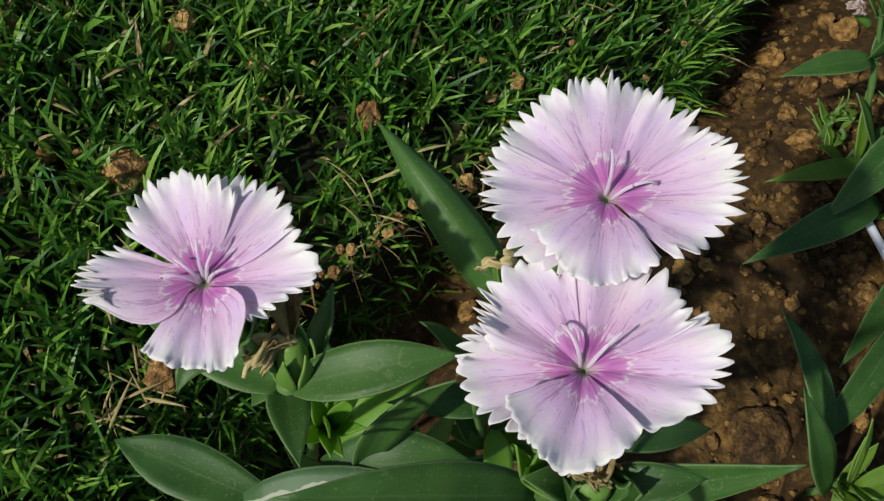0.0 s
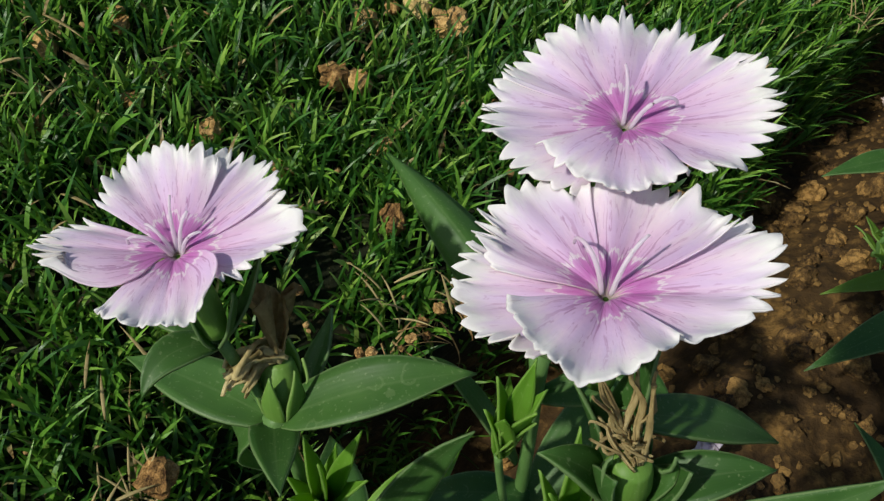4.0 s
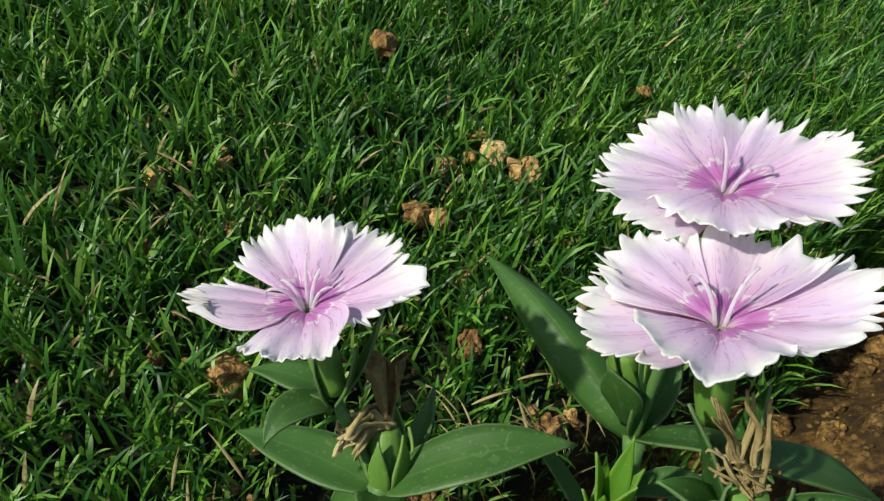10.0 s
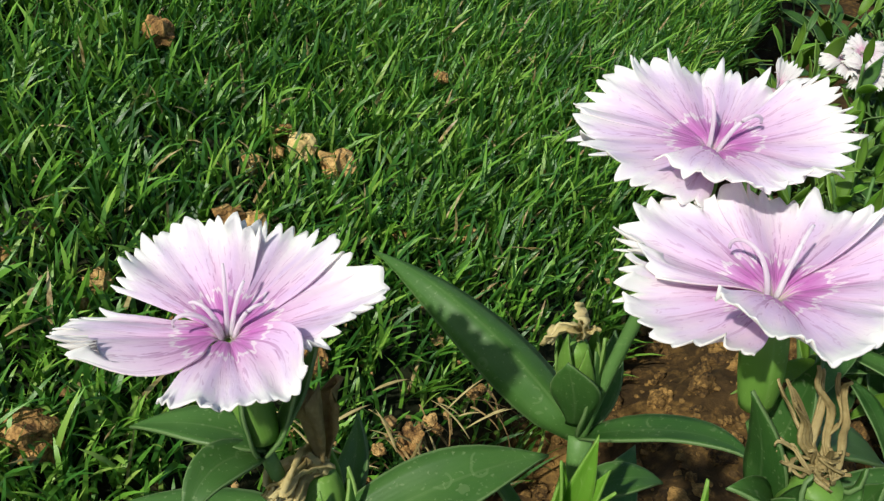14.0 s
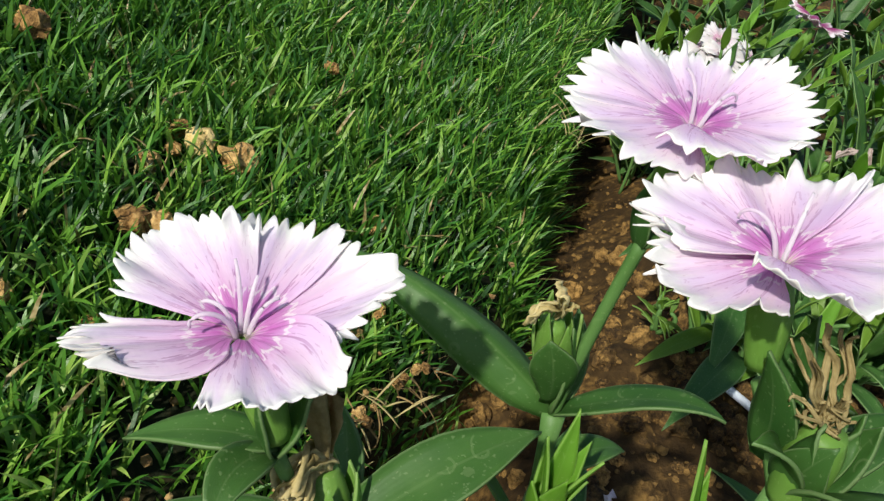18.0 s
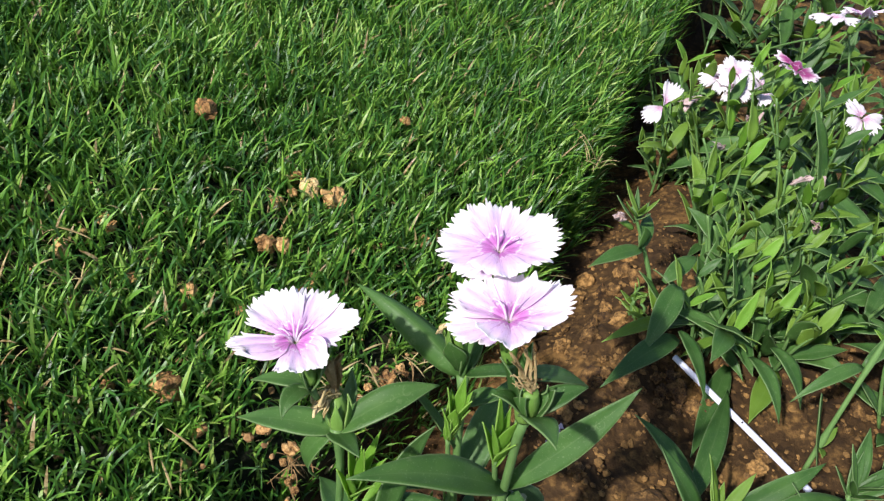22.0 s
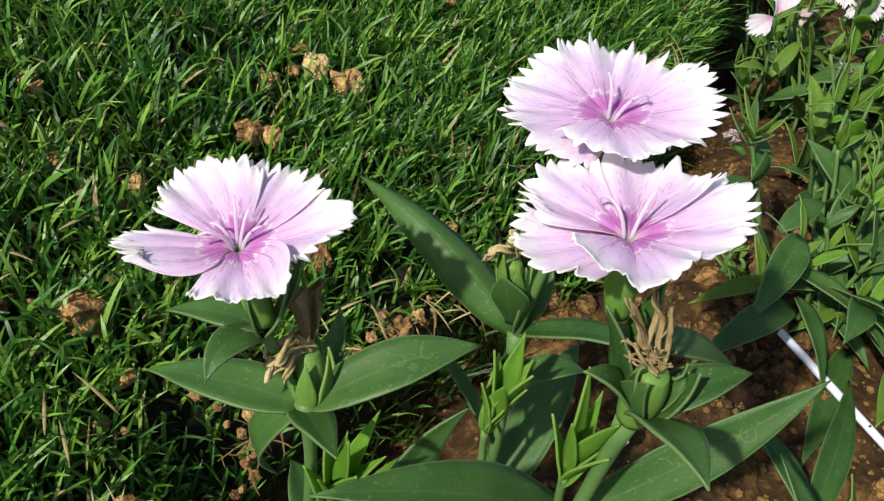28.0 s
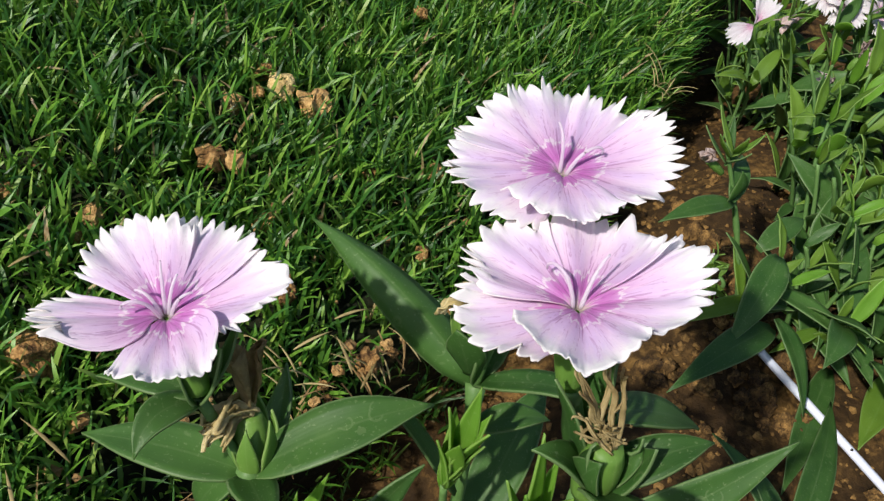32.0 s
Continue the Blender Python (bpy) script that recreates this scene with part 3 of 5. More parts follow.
def withered(parent, foot, tip, n, spread, size, seed, material=None, arch=(0, 0, 0)):
    """Crumpled dry petals that hang from a spent flower."""
    rng = random.Random(seed)
    foot, tip = np.array(foot, float), np.array(tip, float)
    made = []
    for k in range(n):
        end = tip + np.array([rng.gauss(0, spread) for _ in range(3)])
        mid = (foot + end) / 2 + np.array(arch) + np.array([rng.gauss(0, spread * 0.7) for _ in range(3)])
        rows, cols = 16, 6
        s = np.linspace(0, 1, rows)
        c = bez(foot + np.array([rng.gauss(0, 0.0008) for _ in range(3)]), mid, end, s)
        w1, w2 = [np.array([rng.gauss(0, 1) for _ in range(3)]) for _ in range(2)]
        c = c + spread * (0.60 * np.sin(s * 6 + k)[:, None] * w1 + 0.28 * np.sin(s * 14 + 2 * k)[:, None] * w2) * np.minimum(1, 3 * s)[:, None]
        tan = np.gradient(c, axis=0)
        g, u = np.zeros((rows, cols, 3)), np.zeros((rows, cols, 2))
        a0, tw, ph = rng.uniform(0, 6.28), rng.uniform(-3, 3), rng.uniform(0, 6)
        for i in range(rows):
            t = unit(tan[i])
            x = unit(np.cross(t, (0.3, 0.5, 0.8)))
            y = np.cross(t, x)
            an = a0 + tw * s[i]
            d, e = x * math.cos(an) + y * math.sin(an), y * math.cos(an) - x * math.sin(an)
            w = size * (0.25 + 0.75 * math.sin(math.pi * min(1, s[i] * 0.8 + 0.12)))
            for j in range(cols):
                q = 2 * j / (cols - 1) - 1
                g[i, j] = c[i] + d * q * w + e * (w * 0.35 * math.sin(q * 4 + ph + s[i] * 5) + 0.16 * w * rng.uniform(-1, 1))
                u[i, j] = (s[i], (q + 1) / 2)
        v, f, uvs = sheet(g, u, 0.00025)
        made.append(piece("dry_petal", mesh_from("dry_petal", v, f, material or DRY, uvs), parent))
    return made


def thing(name, at, label, category, group="", kind=""):
    ob = new(name)
    ob.empty_display_size = 0.01
    ob.location = at
    tagged(ob, label, category, group, kind)
    return ob


def at_rest(ob):
    """Keeps world coordinates for the parts of a thing whose base stands elsewhere."""
    for c in ob.children:
        c.matrix_parent_inverse = Matrix.Translation(ob.location).inverted()
    return ob


# ---- the ground: one sheet, lawn above, a flower bed below its edge ----
EDGE_Y = (-0.30, 0.0, 0.10, 0.125, 0.160, 0.200, 0.256, 0.285, 0.320, 0.358, 0.457, 0.60, 0.90, 1.6)
EDGE_X = (-0.13, -0.085, -0.069, -0.064, -0.054, -0.008, 0.074, 0.095, 0.112, 0.149, 0.216, 0.325, 0.56, 1.1)


def edge_x(y):
    return np.interp(y, EDGE_Y, EDGE_X)


def lawn_top(x, y):
    """Half-way up the grass."""
    return 0.017 + 0.12 * (min(max(y, -0.1), 0.75) - 0.2) - 0.06 * (min(max(x, -0.5), 0.6) + 0.04)


def lawn_share(x, y):
    d = edge_x(y) - x + 0.010 * noise.noise((x * 30, y * 30, 0.3)) + 0.004 * noise.noise((x * 110, y * 110, 1.3))
    return min(1.0, max(0.0, 0.5 + d / 0.018))


def ground_z(x, y):
    k = lawn_share(x, y)
    k = k * k * (3 - 2 * k)
    low = 0.004 * noise.noise((x * 22, y * 22, 4.0)) + 0.0035 * noise.noise((x * 70, y * 70, 2.0)) + 0.0044 * abs(noise.noise((x * 130, y * 130, 7.0))) + 0.0022 * noise.noise((x * 330, y * 330, 3.0))
    near = min(1.0, max(0.0, (0.245 - y) / 0.08))
    fade = min(1.0, max(0.0, (y + 0.20) / 0.15))
    low -= fade * (0.036 + 0.086 * near) * math.exp(-(max(0.0, abs(x - edge_x(y) - 0.018 - 0.012 * near) - 0.012 * near) / (0.038 + 0.008 * near)) ** 2)
    low -= 0.20 * min(0.20, max(0.0, y - 0.27))
    high = lawn_top(x, y) - 0.013 + 0.002 * noise.noise((x * 60, y * 60, 5.0))
    return low * (1 - 0.6 * k) + k * high


def ground():
    mid_x = np.concatenate([np.arange(-0.42, -0.09, 0.0075), np.arange(-0.09, 0.30, 0.0028), np.arange(0.30, 0.86, 0.0085)])
    mid_y = np.concatenate([np.arange(-0.16, 0.04, 0.0085), np.arange(0.04, 0.40, 0.0028), np.arange(0.40, 0.96, 0.0085)])
    far = np.geomspace(0.012, 400, 26)
    xs = np.concatenate([mid_x[0] - far[::-1], mid_x, mid_x[-1] + far])
    ys = np.concatenate([mid_y[0] - far[::-1], mid_y, mid_y[-1] + far])
    verts, share = [], []
    for y in ys:
        for x in xs:
            verts.append((x, y, ground_z(x, y)))
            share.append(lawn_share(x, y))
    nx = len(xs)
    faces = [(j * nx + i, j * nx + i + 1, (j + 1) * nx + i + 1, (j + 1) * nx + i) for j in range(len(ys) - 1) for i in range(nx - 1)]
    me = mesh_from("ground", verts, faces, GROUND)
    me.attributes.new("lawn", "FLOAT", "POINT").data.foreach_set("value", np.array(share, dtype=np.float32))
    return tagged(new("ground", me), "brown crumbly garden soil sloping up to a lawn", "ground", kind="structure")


GROUND_OB = ground()


def grass_patch(crowns, box, size, seed, name="grass", hem=0.0):
    """Tufts of bent blades that spread from many small crowns, all in one mesh."""
    rng = np.random.default_rng(seed)
    rows = 5
    verts, uvs, faces = [], [], []
    done = tries = 0
    while done < crowns and tries < crowns * (30 if hem else 4):
        tries += 1
        cx, cy = rng.uniform(box[0], box[1]), rng.uniform(box[2], box[3])
        if hem and not -0.004 < cx - edge_x(cy) < hem:
            continue
        if (lawn_share(cx, cy) < 0.5 and not hem) or (seed == 6 and -0.36 < cx < 0.45 and cy < 0.80):
            continue
        # bald and thick spots
        thick = noise.noise((cx * 26, cy * 26, 9.0))
        if thick < -0.30 and cy < 0.33 and rng.random() < 0.4:
            continue
        done += 1
        blades = int(rng.integers(4, 9))
        turn = rng.uniform(0, 2 * math.pi)
        tall = size * rng.uniform(0.8, 1.25) * (1.0 + 0.25 * thick) * (0.84 + 0.28 * min(1.0, max(0.0, (cy - 0.24) / 0.18)))
        for n in range(blades):
            x, y = cx + rng.normal(0, 0.0022), cy + rng.normal(0, 0.0022)
            length = tall * rng.uniform(0.65, 1.40) * (1.5 if rng.random() < 0.03 else 1.0)
            width = rng.uniform(0.0010, 0.0018)
            az = turn + 2 * math.pi * n / blades + rng.normal(0, 0.45)
            lean = rng.uniform(0.45, 1.60)
            bend = rng.uniform(-0.30, 0.30)
            d = np.array((math.cos(az), math.sin(az), 0))
            tw = az + math.pi / 2 + rng.normal(0, 0.45)
            sd = np.array((math.cos(tw), math.sin(tw), rng.normal(0, 0.3)))
            p = np.array((x, y, ground_z(x, y) - 0.001 + 0.011 * rng.random() ** 1.2))
            b = len(verts)
            for i in range(rows):
                s = i / (rows - 1)
                w = width / 2 * (0.85 + 0.3 * s) * (1 - s ** 3)
                if i < rows - 1:
                    verts += [p - sd * w, p + sd * w]
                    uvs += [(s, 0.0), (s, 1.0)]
                else:
                    verts.append(p)
                    uvs.append((1.0, 0.5))
                a = lean * (0.35 + 0.65 * s) + bend * s * s
                p = p + (d * math.sin(a) + np.array((0, 0, 1)) * math.cos(a)) * length / (rows - 1)
            for i in range(rows - 2):
                faces.append((b + 2 * i, b + 2 * i + 1, b + 2 * i + 3, b + 2 * i + 2))
            k = b + 2 * (rows - 2)
            faces.append((k, k + 1, k + 2))
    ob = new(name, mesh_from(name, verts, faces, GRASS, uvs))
    return tagged(ob, "short green lawn grass with a few dry blades", "grass", kind="stuff")


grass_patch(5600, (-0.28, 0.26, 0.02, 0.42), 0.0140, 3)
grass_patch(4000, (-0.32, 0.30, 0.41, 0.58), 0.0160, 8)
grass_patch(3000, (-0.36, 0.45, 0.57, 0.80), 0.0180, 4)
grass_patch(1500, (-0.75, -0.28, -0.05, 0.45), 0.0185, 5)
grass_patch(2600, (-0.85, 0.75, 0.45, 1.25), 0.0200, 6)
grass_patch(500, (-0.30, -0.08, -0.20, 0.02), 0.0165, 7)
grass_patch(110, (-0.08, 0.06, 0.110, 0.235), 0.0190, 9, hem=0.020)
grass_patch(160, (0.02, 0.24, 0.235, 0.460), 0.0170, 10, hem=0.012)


# ---- the three pinks in front ----
def pink_flower(plant, centre, foot, tilt, petals, styles, seed, material=None):
    """A flower of five toothed petals on its green tube."""
    centre = np.array(centre, float)
    axes = flower_axes(*tilt)
    body = calyx(plant, centre, foot, 0.0026)
    tagged(body, "pale pink flower with a toothed white rim and magenta eye")
    for k, (rim, kw) in enumerate(petals):
        rim_petal(body, centre, axes, rim, seed=seed * 10 + k, material=material, **kw)
    for az, length, turns in styles:
        a = radians(az)
        way = axes[0] * math.cos(a) + axes[1] * math.sin(a)
        curl(body, centre + way * 0.0008 - axes[2] * 0.001, way, axes[2], length, turns, 0.00034)
    return body


plant_a = thing("dianthus_plant", (-0.0370, 0.1088, ground_z(-0.0370, 0.1088)), "pink dianthus with an open flower and a spent bloom", "flower plant", "garden pinks")
plant_b = thing("dianthus_plant", (0.0110, 0.1060, ground_z(0.0110, 0.1060)), "pink dianthus with an open flower on a bare stalk", "flower plant", "garden pinks")
plant_c = thing("dianthus_plant", (0.0220, 0.1020, ground_z(0.0220, 0.1020)), "pink dianthus with an open flower above a withered bloom", "flower plant", "garden pinks")

# plant a
pink_flower(plant_a, (-0.0759, 0.1276, 0.1272), (-0.0692, 0.1228, 0.113), (0.17, 0.02), [
    (((199, 18.6, 4.6), (187, 20.0, 3.0), (175, 20.2, 0.4), (161, 16.8, -1.4)), dict(ccw=(42, 2.2), cw=(4, 0.0), arch=-0.1, teeth=10, bite=3.4)),
    (((153, 16.2, -0.1), (134, 19.2, 0.3), (116, 20.2, 1.2), (98, 18.6, 4.0), (74, 15.8, 1.9)), dict(arch=0.4, cw=(4, -0.4), teeth=16, bite=2.4)),
    (((90, 17.5, 2.2), (77, 19.4, 1.8), (62, 20.2, 1.2), (46, 19.4, 3.6), (31, 17.3, 5.0)), dict(arch=0.6, cw=(7, 0.0), teeth=13, bite=2.5)),
    (((36, 16.8, 4.8), (18, 19.0, 6.0), (2, 19.8, 6.0), (-16, 15.6, 5.0), (-38, 12.4, 6.0)), dict(arch=0.3, cw=(8, -0.4), teeth=12, bite=2.0)),
    (((-55, 15.8, 8.0), (-66, 17.3, 7.6), (-80, 16.3, 6.3), (-99, 15.6, 4.8), (-119, 14.9, 3.6)), dict(ccw=(36, 1.2), arch=1.0, cw=(4, 0.3), teeth=14, bite=0.7)),
], [(95, 0.0098, 0.35), (185, 0.0100, 1.15), (20, 0.0068, 0.6), (62, 0.0078, 0.35), (150, 0.0075, 0.8)], 1)
stem(plant_a, (-0.0370, 0.1088, ground_z(-0.0370, 0.1088) - 0.003), (-0.0440, 0.1150, 0.045), (-0.0590, 0.1170, 0.0960), 0.0019, 0.0017, ((0.45, 0.0008), (0.98, 0.001)))
stem(plant_a, (-0.0590, 0.1172, 0.0945), (-0.0635, 0.1205, 0.1010), (-0.0690, 0.1228, 0.1105), 0.0012, 0.0014)
leaf(plant_a, (-0.0590, 0.1170, 0.0950), (-0.0885, 0.1293, 0.0850), 0.0105, (0, 0, 0.0022))
leaf(plant_a, (-0.0585, 0.1170, 0.0950), (-0.0268, 0.1238, 0.1098), 0.0104, (0, 0, 0.0044))
leaf(plant_a, (-0.0690, 0.1223, 0.1100), (-0.0785, 0.1115, 0.1097), 0.0058, (-0.002, 0.001, 0.0026))
leaf(plant_a, (-0.0590, 0.1165, 0.0945), (-0.0554, 0.1008, 0.1052), 0.0076, (0, -0.001, 0.0015), broad=0.22)
leaf(plant_a, (-0.0590, 0.1180, 0.0935), (-0.0590, 0.1190, 0.0620), 0.0074, (-0.0065, 0.0, 0.001), up=(-0.9, -0.3, 0.3))
leaf(plant_a, (-0.0685, 0.1228, 0.1110), (-0.0862, 0.1298, 0.1045), 0.0062, (0, 0, 0.0025))
leaf(plant_a, (-0.0685, 0.1228, 0.1110), (-0.0640, 0.1310, 0.1260), 0.0030, (0.0008, 0, -0.001), up=(-0.6, 0, 0.7))
pod_a = calyx(plant_a, (-0.0598, 0.1248, 0.1040), (-0.0575, 0.1185, 0.0935), 0.0034, "spent_flower")
tagged(pod_a, "spent flower with shrivelled straw-coloured petals")
funnel(pod_a, (-0.0600, 0.1246, 0.1035), (-0.0602, 0.1262, 0.1080), (-0.0622, 0.1306, 0.1135), 0.0010, 0.0042, DRY_BROWN, 5)
withered(pod_a, (-0.0600, 0.1248, 0.1040), (-0.0678, 0.1185, 0.1048), 6, 0.0010, 0.0013, 6, arch=(-0.0008, 0.0030, 0.0038))
withered(pod_a, (-0.0600, 0.1248, 0.1040), (-0.0657, 0.1178, 0.1034), 5, 0.0009, 0.0011, 7, arch=(-0.0004, 0.0026, 0.0034))
withered(pod_a, (-0.0600, 0.1246, 0.1035), (-0.0598, 0.1200, 0.0990), 3, 0.0008, 0.0004, 9, arch=(0, 0.001, 0.0036))
for k in range(6):
    a = 1.05 * k + 0.3
    dx, dy = 0.0040 * math.cos(a), 0.0040 * math.sin(a)
    leaf(pod_a, (-0.0576 + 0.5 * dx, 0.1185 + 0.5 * dy, 0.0936), (-0.0597 + dx, 0.1240 + dy, 0.1035 + 0.0014 * (k % 3)), 0.0040, (dx * 0.35, dy * 0.35, 0), up=(-dx, -dy, 0.0008), material=CALYX, name="bract")
leaf(plant_a, (-0.0560, 0.1200, 0.0925), (-0.0523, 0.1380, 0.0995), 0.0066, (0.001, 0, 0.001), up=(-0.8, -0.2, 0.5))
# shoot half-way down
for k in range(9):
    a = 2.4 * k + 0.5
    leaf(plant_a, (-0.0475, 0.1135, 0.0560 + 0.0010 * k), (-0.0488 + 0.0075 * math.cos(a), 0.1118 + 0.0075 * math.sin(a), 0.0750 + 0.0024 * k), 0.0040,
         (-0.0004 * math.cos(a), -0.0004 * math.sin(a), 0), up=(-math.cos(a), -math.sin(a), 0.6), material=LEAF_SHOOT)
leaf(plant_a, (-0.0480, 0.1130, 0.0640), (-0.0505, 0.1106, 0.0940), 0.0052, (0.001, 0, 0), up=(-0.5, -0.2, 0.6), material=LEAF_SHOOT)
# broad low leaves, one of them tunnelled by larvae
leaf(plant_a, (-0.0410, 0.0915, 0.0330), (-0.0985, 0.1105, 0.0255), 0.0150, (0, 0, 0.0030), broad=0.66)
leaf(plant_a, (-0.0454, 0.1059, 0.0420), (-0.0091, 0.1091, 0.0550), 0.0165, (0, 0, 0.006), broad=0.45)
leaf(plant_a, (-0.0636, 0.0965, 0.0370), (-0.0126, 0.1015, 0.0540), 0.0150, (0, 0, 0.004), material=LEAF_MINED, label="green leaf with pale winding tunnels")
leaf(plant_a, (-0.0400, 0.1120, 0.0240), (-0.0480, 0.1480, 0.0130), 0.0130, (0, 0, 0.006))
leaf(plant_a, (-0.0400, 0.1120, 0.0250), (-0.0150, 0.1420, 0.0350), 0.0120, (0, 0, 0.006), material=LEAF_SHOOT)

# plant b
pink_flower(plant_b, (-0.0173, 0.1396, 0.1572), (-0.0150, 0.1388, 0.1400), (0.15, -0.02), [
    (((158, 18.4, -0.2), (139, 20.0, -0.4), (116, 19.4, 1.9), (92, 20.2, 1.2), (70, 20.8, -0.6)), dict(arch=0.2, teeth=17, bite=2.7)),
    (((80, 19.4, -0.2), (64, 20.0, 0.8), (47, 19.8, 2.8), (30, 18.4, 3.4)), dict(arch=0.3, teeth=12, bite=2.7)),
    (((34, 18.4, 5.6), (18, 20.0, 5.0), (2, 20.4, 3.6), (-20, 18.0, 2.4), (-48, 14.0, 2.4)), dict(arch=0.5, cw=(2, -0.3), teeth=16, bite=2.5)),
    (((242, 15.2, 0.0), (222, 17.8, 0.2), (196, 19.6, 0.9), (175, 19.8, 0.4), (154, 18.6, 0.0)), dict(arch=0.2, ccw=(6, -0.8), teeth=16, bite=2.5)),
    (((-56, 12.6, 4.0), (-82, 14.8, 4.6), (-107, 17.0, 4.6), (-128, 15.4, 4.2), (-149, 14.6, 3.5)), dict(arch=1.2, teeth=17, bite=0.8)),
], [(100, 0.0090, 0.45), (12, 0.0098, 1.0)], 2)
stem(plant_b, (0.0110, 0.1060, ground_z(0.0110, 0.1060) - 0.003), (-0.0020, 0.1270, 0.050), (-0.0128, 0.1361, 0.0984), 0.0021, 0.0018, ((0.5, 0.0008), (0.98, 0.0010)))
stem(plant_b, (-0.0128, 0.1361, 0.0980), (-0.0145, 0.1375, 0.1150), (-0.0148, 0.1385, 0.1375), 0.0014, 0.0014)
leaf(plant_b, (-0.0128, 0.1361, 0.0984), (-0.0463, 0.1751, 0.1013), 0.0100, (-0.002, 0.000, 0.0062), up=(-0.38, -0.26, 0.9), twist=-0.25, broad=0.36, fold=-0.75)
leaf(plant_b, (-0.0128, 0.1361, 0.0984), (0.0050, 0.1200, 0.1150), 0.0068, (0.002, 0, 0.0045))
leaf(plant_b, (-0.0130, 0.1365, 0.0984), (-0.0180, 0.1380, 0.1180), 0.0062, (0.0015, -0.001, 0), up=(-0.5, 0.4, 0.6))
leaf(plant_b, (-0.0130, 0.1365, 0.0984), (-0.0080, 0.1490, 0.1120), 0.0062, (0.002, 0.001, 0), up=(-0.6, -0.4, 0.6))
pod_b = calyx(plant_b, (-0.0204, 0.1405, 0.1185), (-0.0145, 0.1390, 0.1020), 0.0029, "bud")
tagged(pod_b, "closed green seed pod with dry curled tips")
for k in range(6):
    a = 1.05 * k + 0.5
    dx, dy = 0.0036 * math.cos(a), 0.0036 * math.sin(a)
    leaf(pod_b, (-0.0148 + 0.3 * dx, 0.1391 + 0.3 * dy, 0.1020), (-0.0204 + dx, 0.1405 + dy, 0.1195 + 0.0010 * (k % 2)), 0.0040, (dx * 0.35, dy * 0.35, 0), up=(-dx, -dy, 0.0008), material=CALYX, name="bract")
for foot, tip, size, seed, arch in (((-0.0205, 0.1405, 0.1190), (-0.0243, 0.1388, 0.1246), 0.0012, 8, (0.0010, 0, 0.0030)), ((-0.0207, 0.1403, 0.1190), (-0.0262, 0.1381, 0.1182), 0.0013, 18, (-0.0008, 0, 0.0062)),
                                    ((-0.0200, 0.1400, 0.1190), (-0.0196, 0.1390, 0.1222), 0.0007, 28, (0, 0, 0.0010))):
    withered(pod_b, foot, tip, 2, 0.0005, size, seed, arch=arch)
leaf(plant_b, (-0.0148, 0.1372, 0.1000), (-0.0232, 0.1358, 0.1172), 0.0082, (0.0005, -0.0012, 0), up=(0.2, 0.75, 0.5), broad=0.60)
# bright shoot beside the stem
stem(plant_b, (-0.0030, 0.1180, 0.040), (-0.0110, 0.1210, 0.060), (-0.0161, 0.1221, 0.0800), 0.0011, 0.0011)
for k in range(9):
    a = 2.4 * k + 0.9
    leaf(plant_b, (-0.0161, 0.1221, 0.0790 + 0.0008 * k), (-0.0178 + 0.0050 * math.cos(a), 0.1240 + 0.0050 * math.sin(a), 0.0960 + 0.0016 * k), 0.0048,
         (-0.0004 * math.cos(a), -0.0004 * math.sin(a), 0), up=(-math.cos(a), -math.sin(a), 0.3), material=LEAF_SHOOT)
leaf(plant_b, (-0.0100, 0.1250, 0.0700), (-0.0330, 0.1330, 0.0960), 0.0046, (-0.002, 0.002, 0.004))
leaf(plant_b, (-0.0360, 0.1060, 0.0450), (-0.0224, 0.1230, 0.0875), 0.0105, (-0.003, 0.002, 0.002), up=(0.3, -0.6, 0.8))
stem(plant_b, (0.0040, 0.1140, 0.0250), (-0.0200, 0.1080, 0.0300), (-0.0360, 0.1060, 0.0450), 0.0012, 0.0010)
leaf(plant_b, (-0.0010, 0.1220, 0.0450), (0.0232, 0.1600, 0.0640), 0.0130, (0.0, 0.002, 0.005), up=(-0.5, -0.4, 0.7))
leaf(plant_b, (-0.0100, 0.1330, 0.0850), (0.0080, 0.1340, 0.0880), 0.0065, (0, 0, 0.0035))
leaf(plant_b, (-0.0020, 0.1250, 0.0500), (-0.0300, 0.1240, 0.0420), 0.0090, (0, 0, 0.004))
leaf(plant_b, (0.0020, 0.1200, 0.0350), (0.0000, 0.0950, 0.0420), 0.0080, (0, 0, 0.004), material=LEAF_SHOOT)

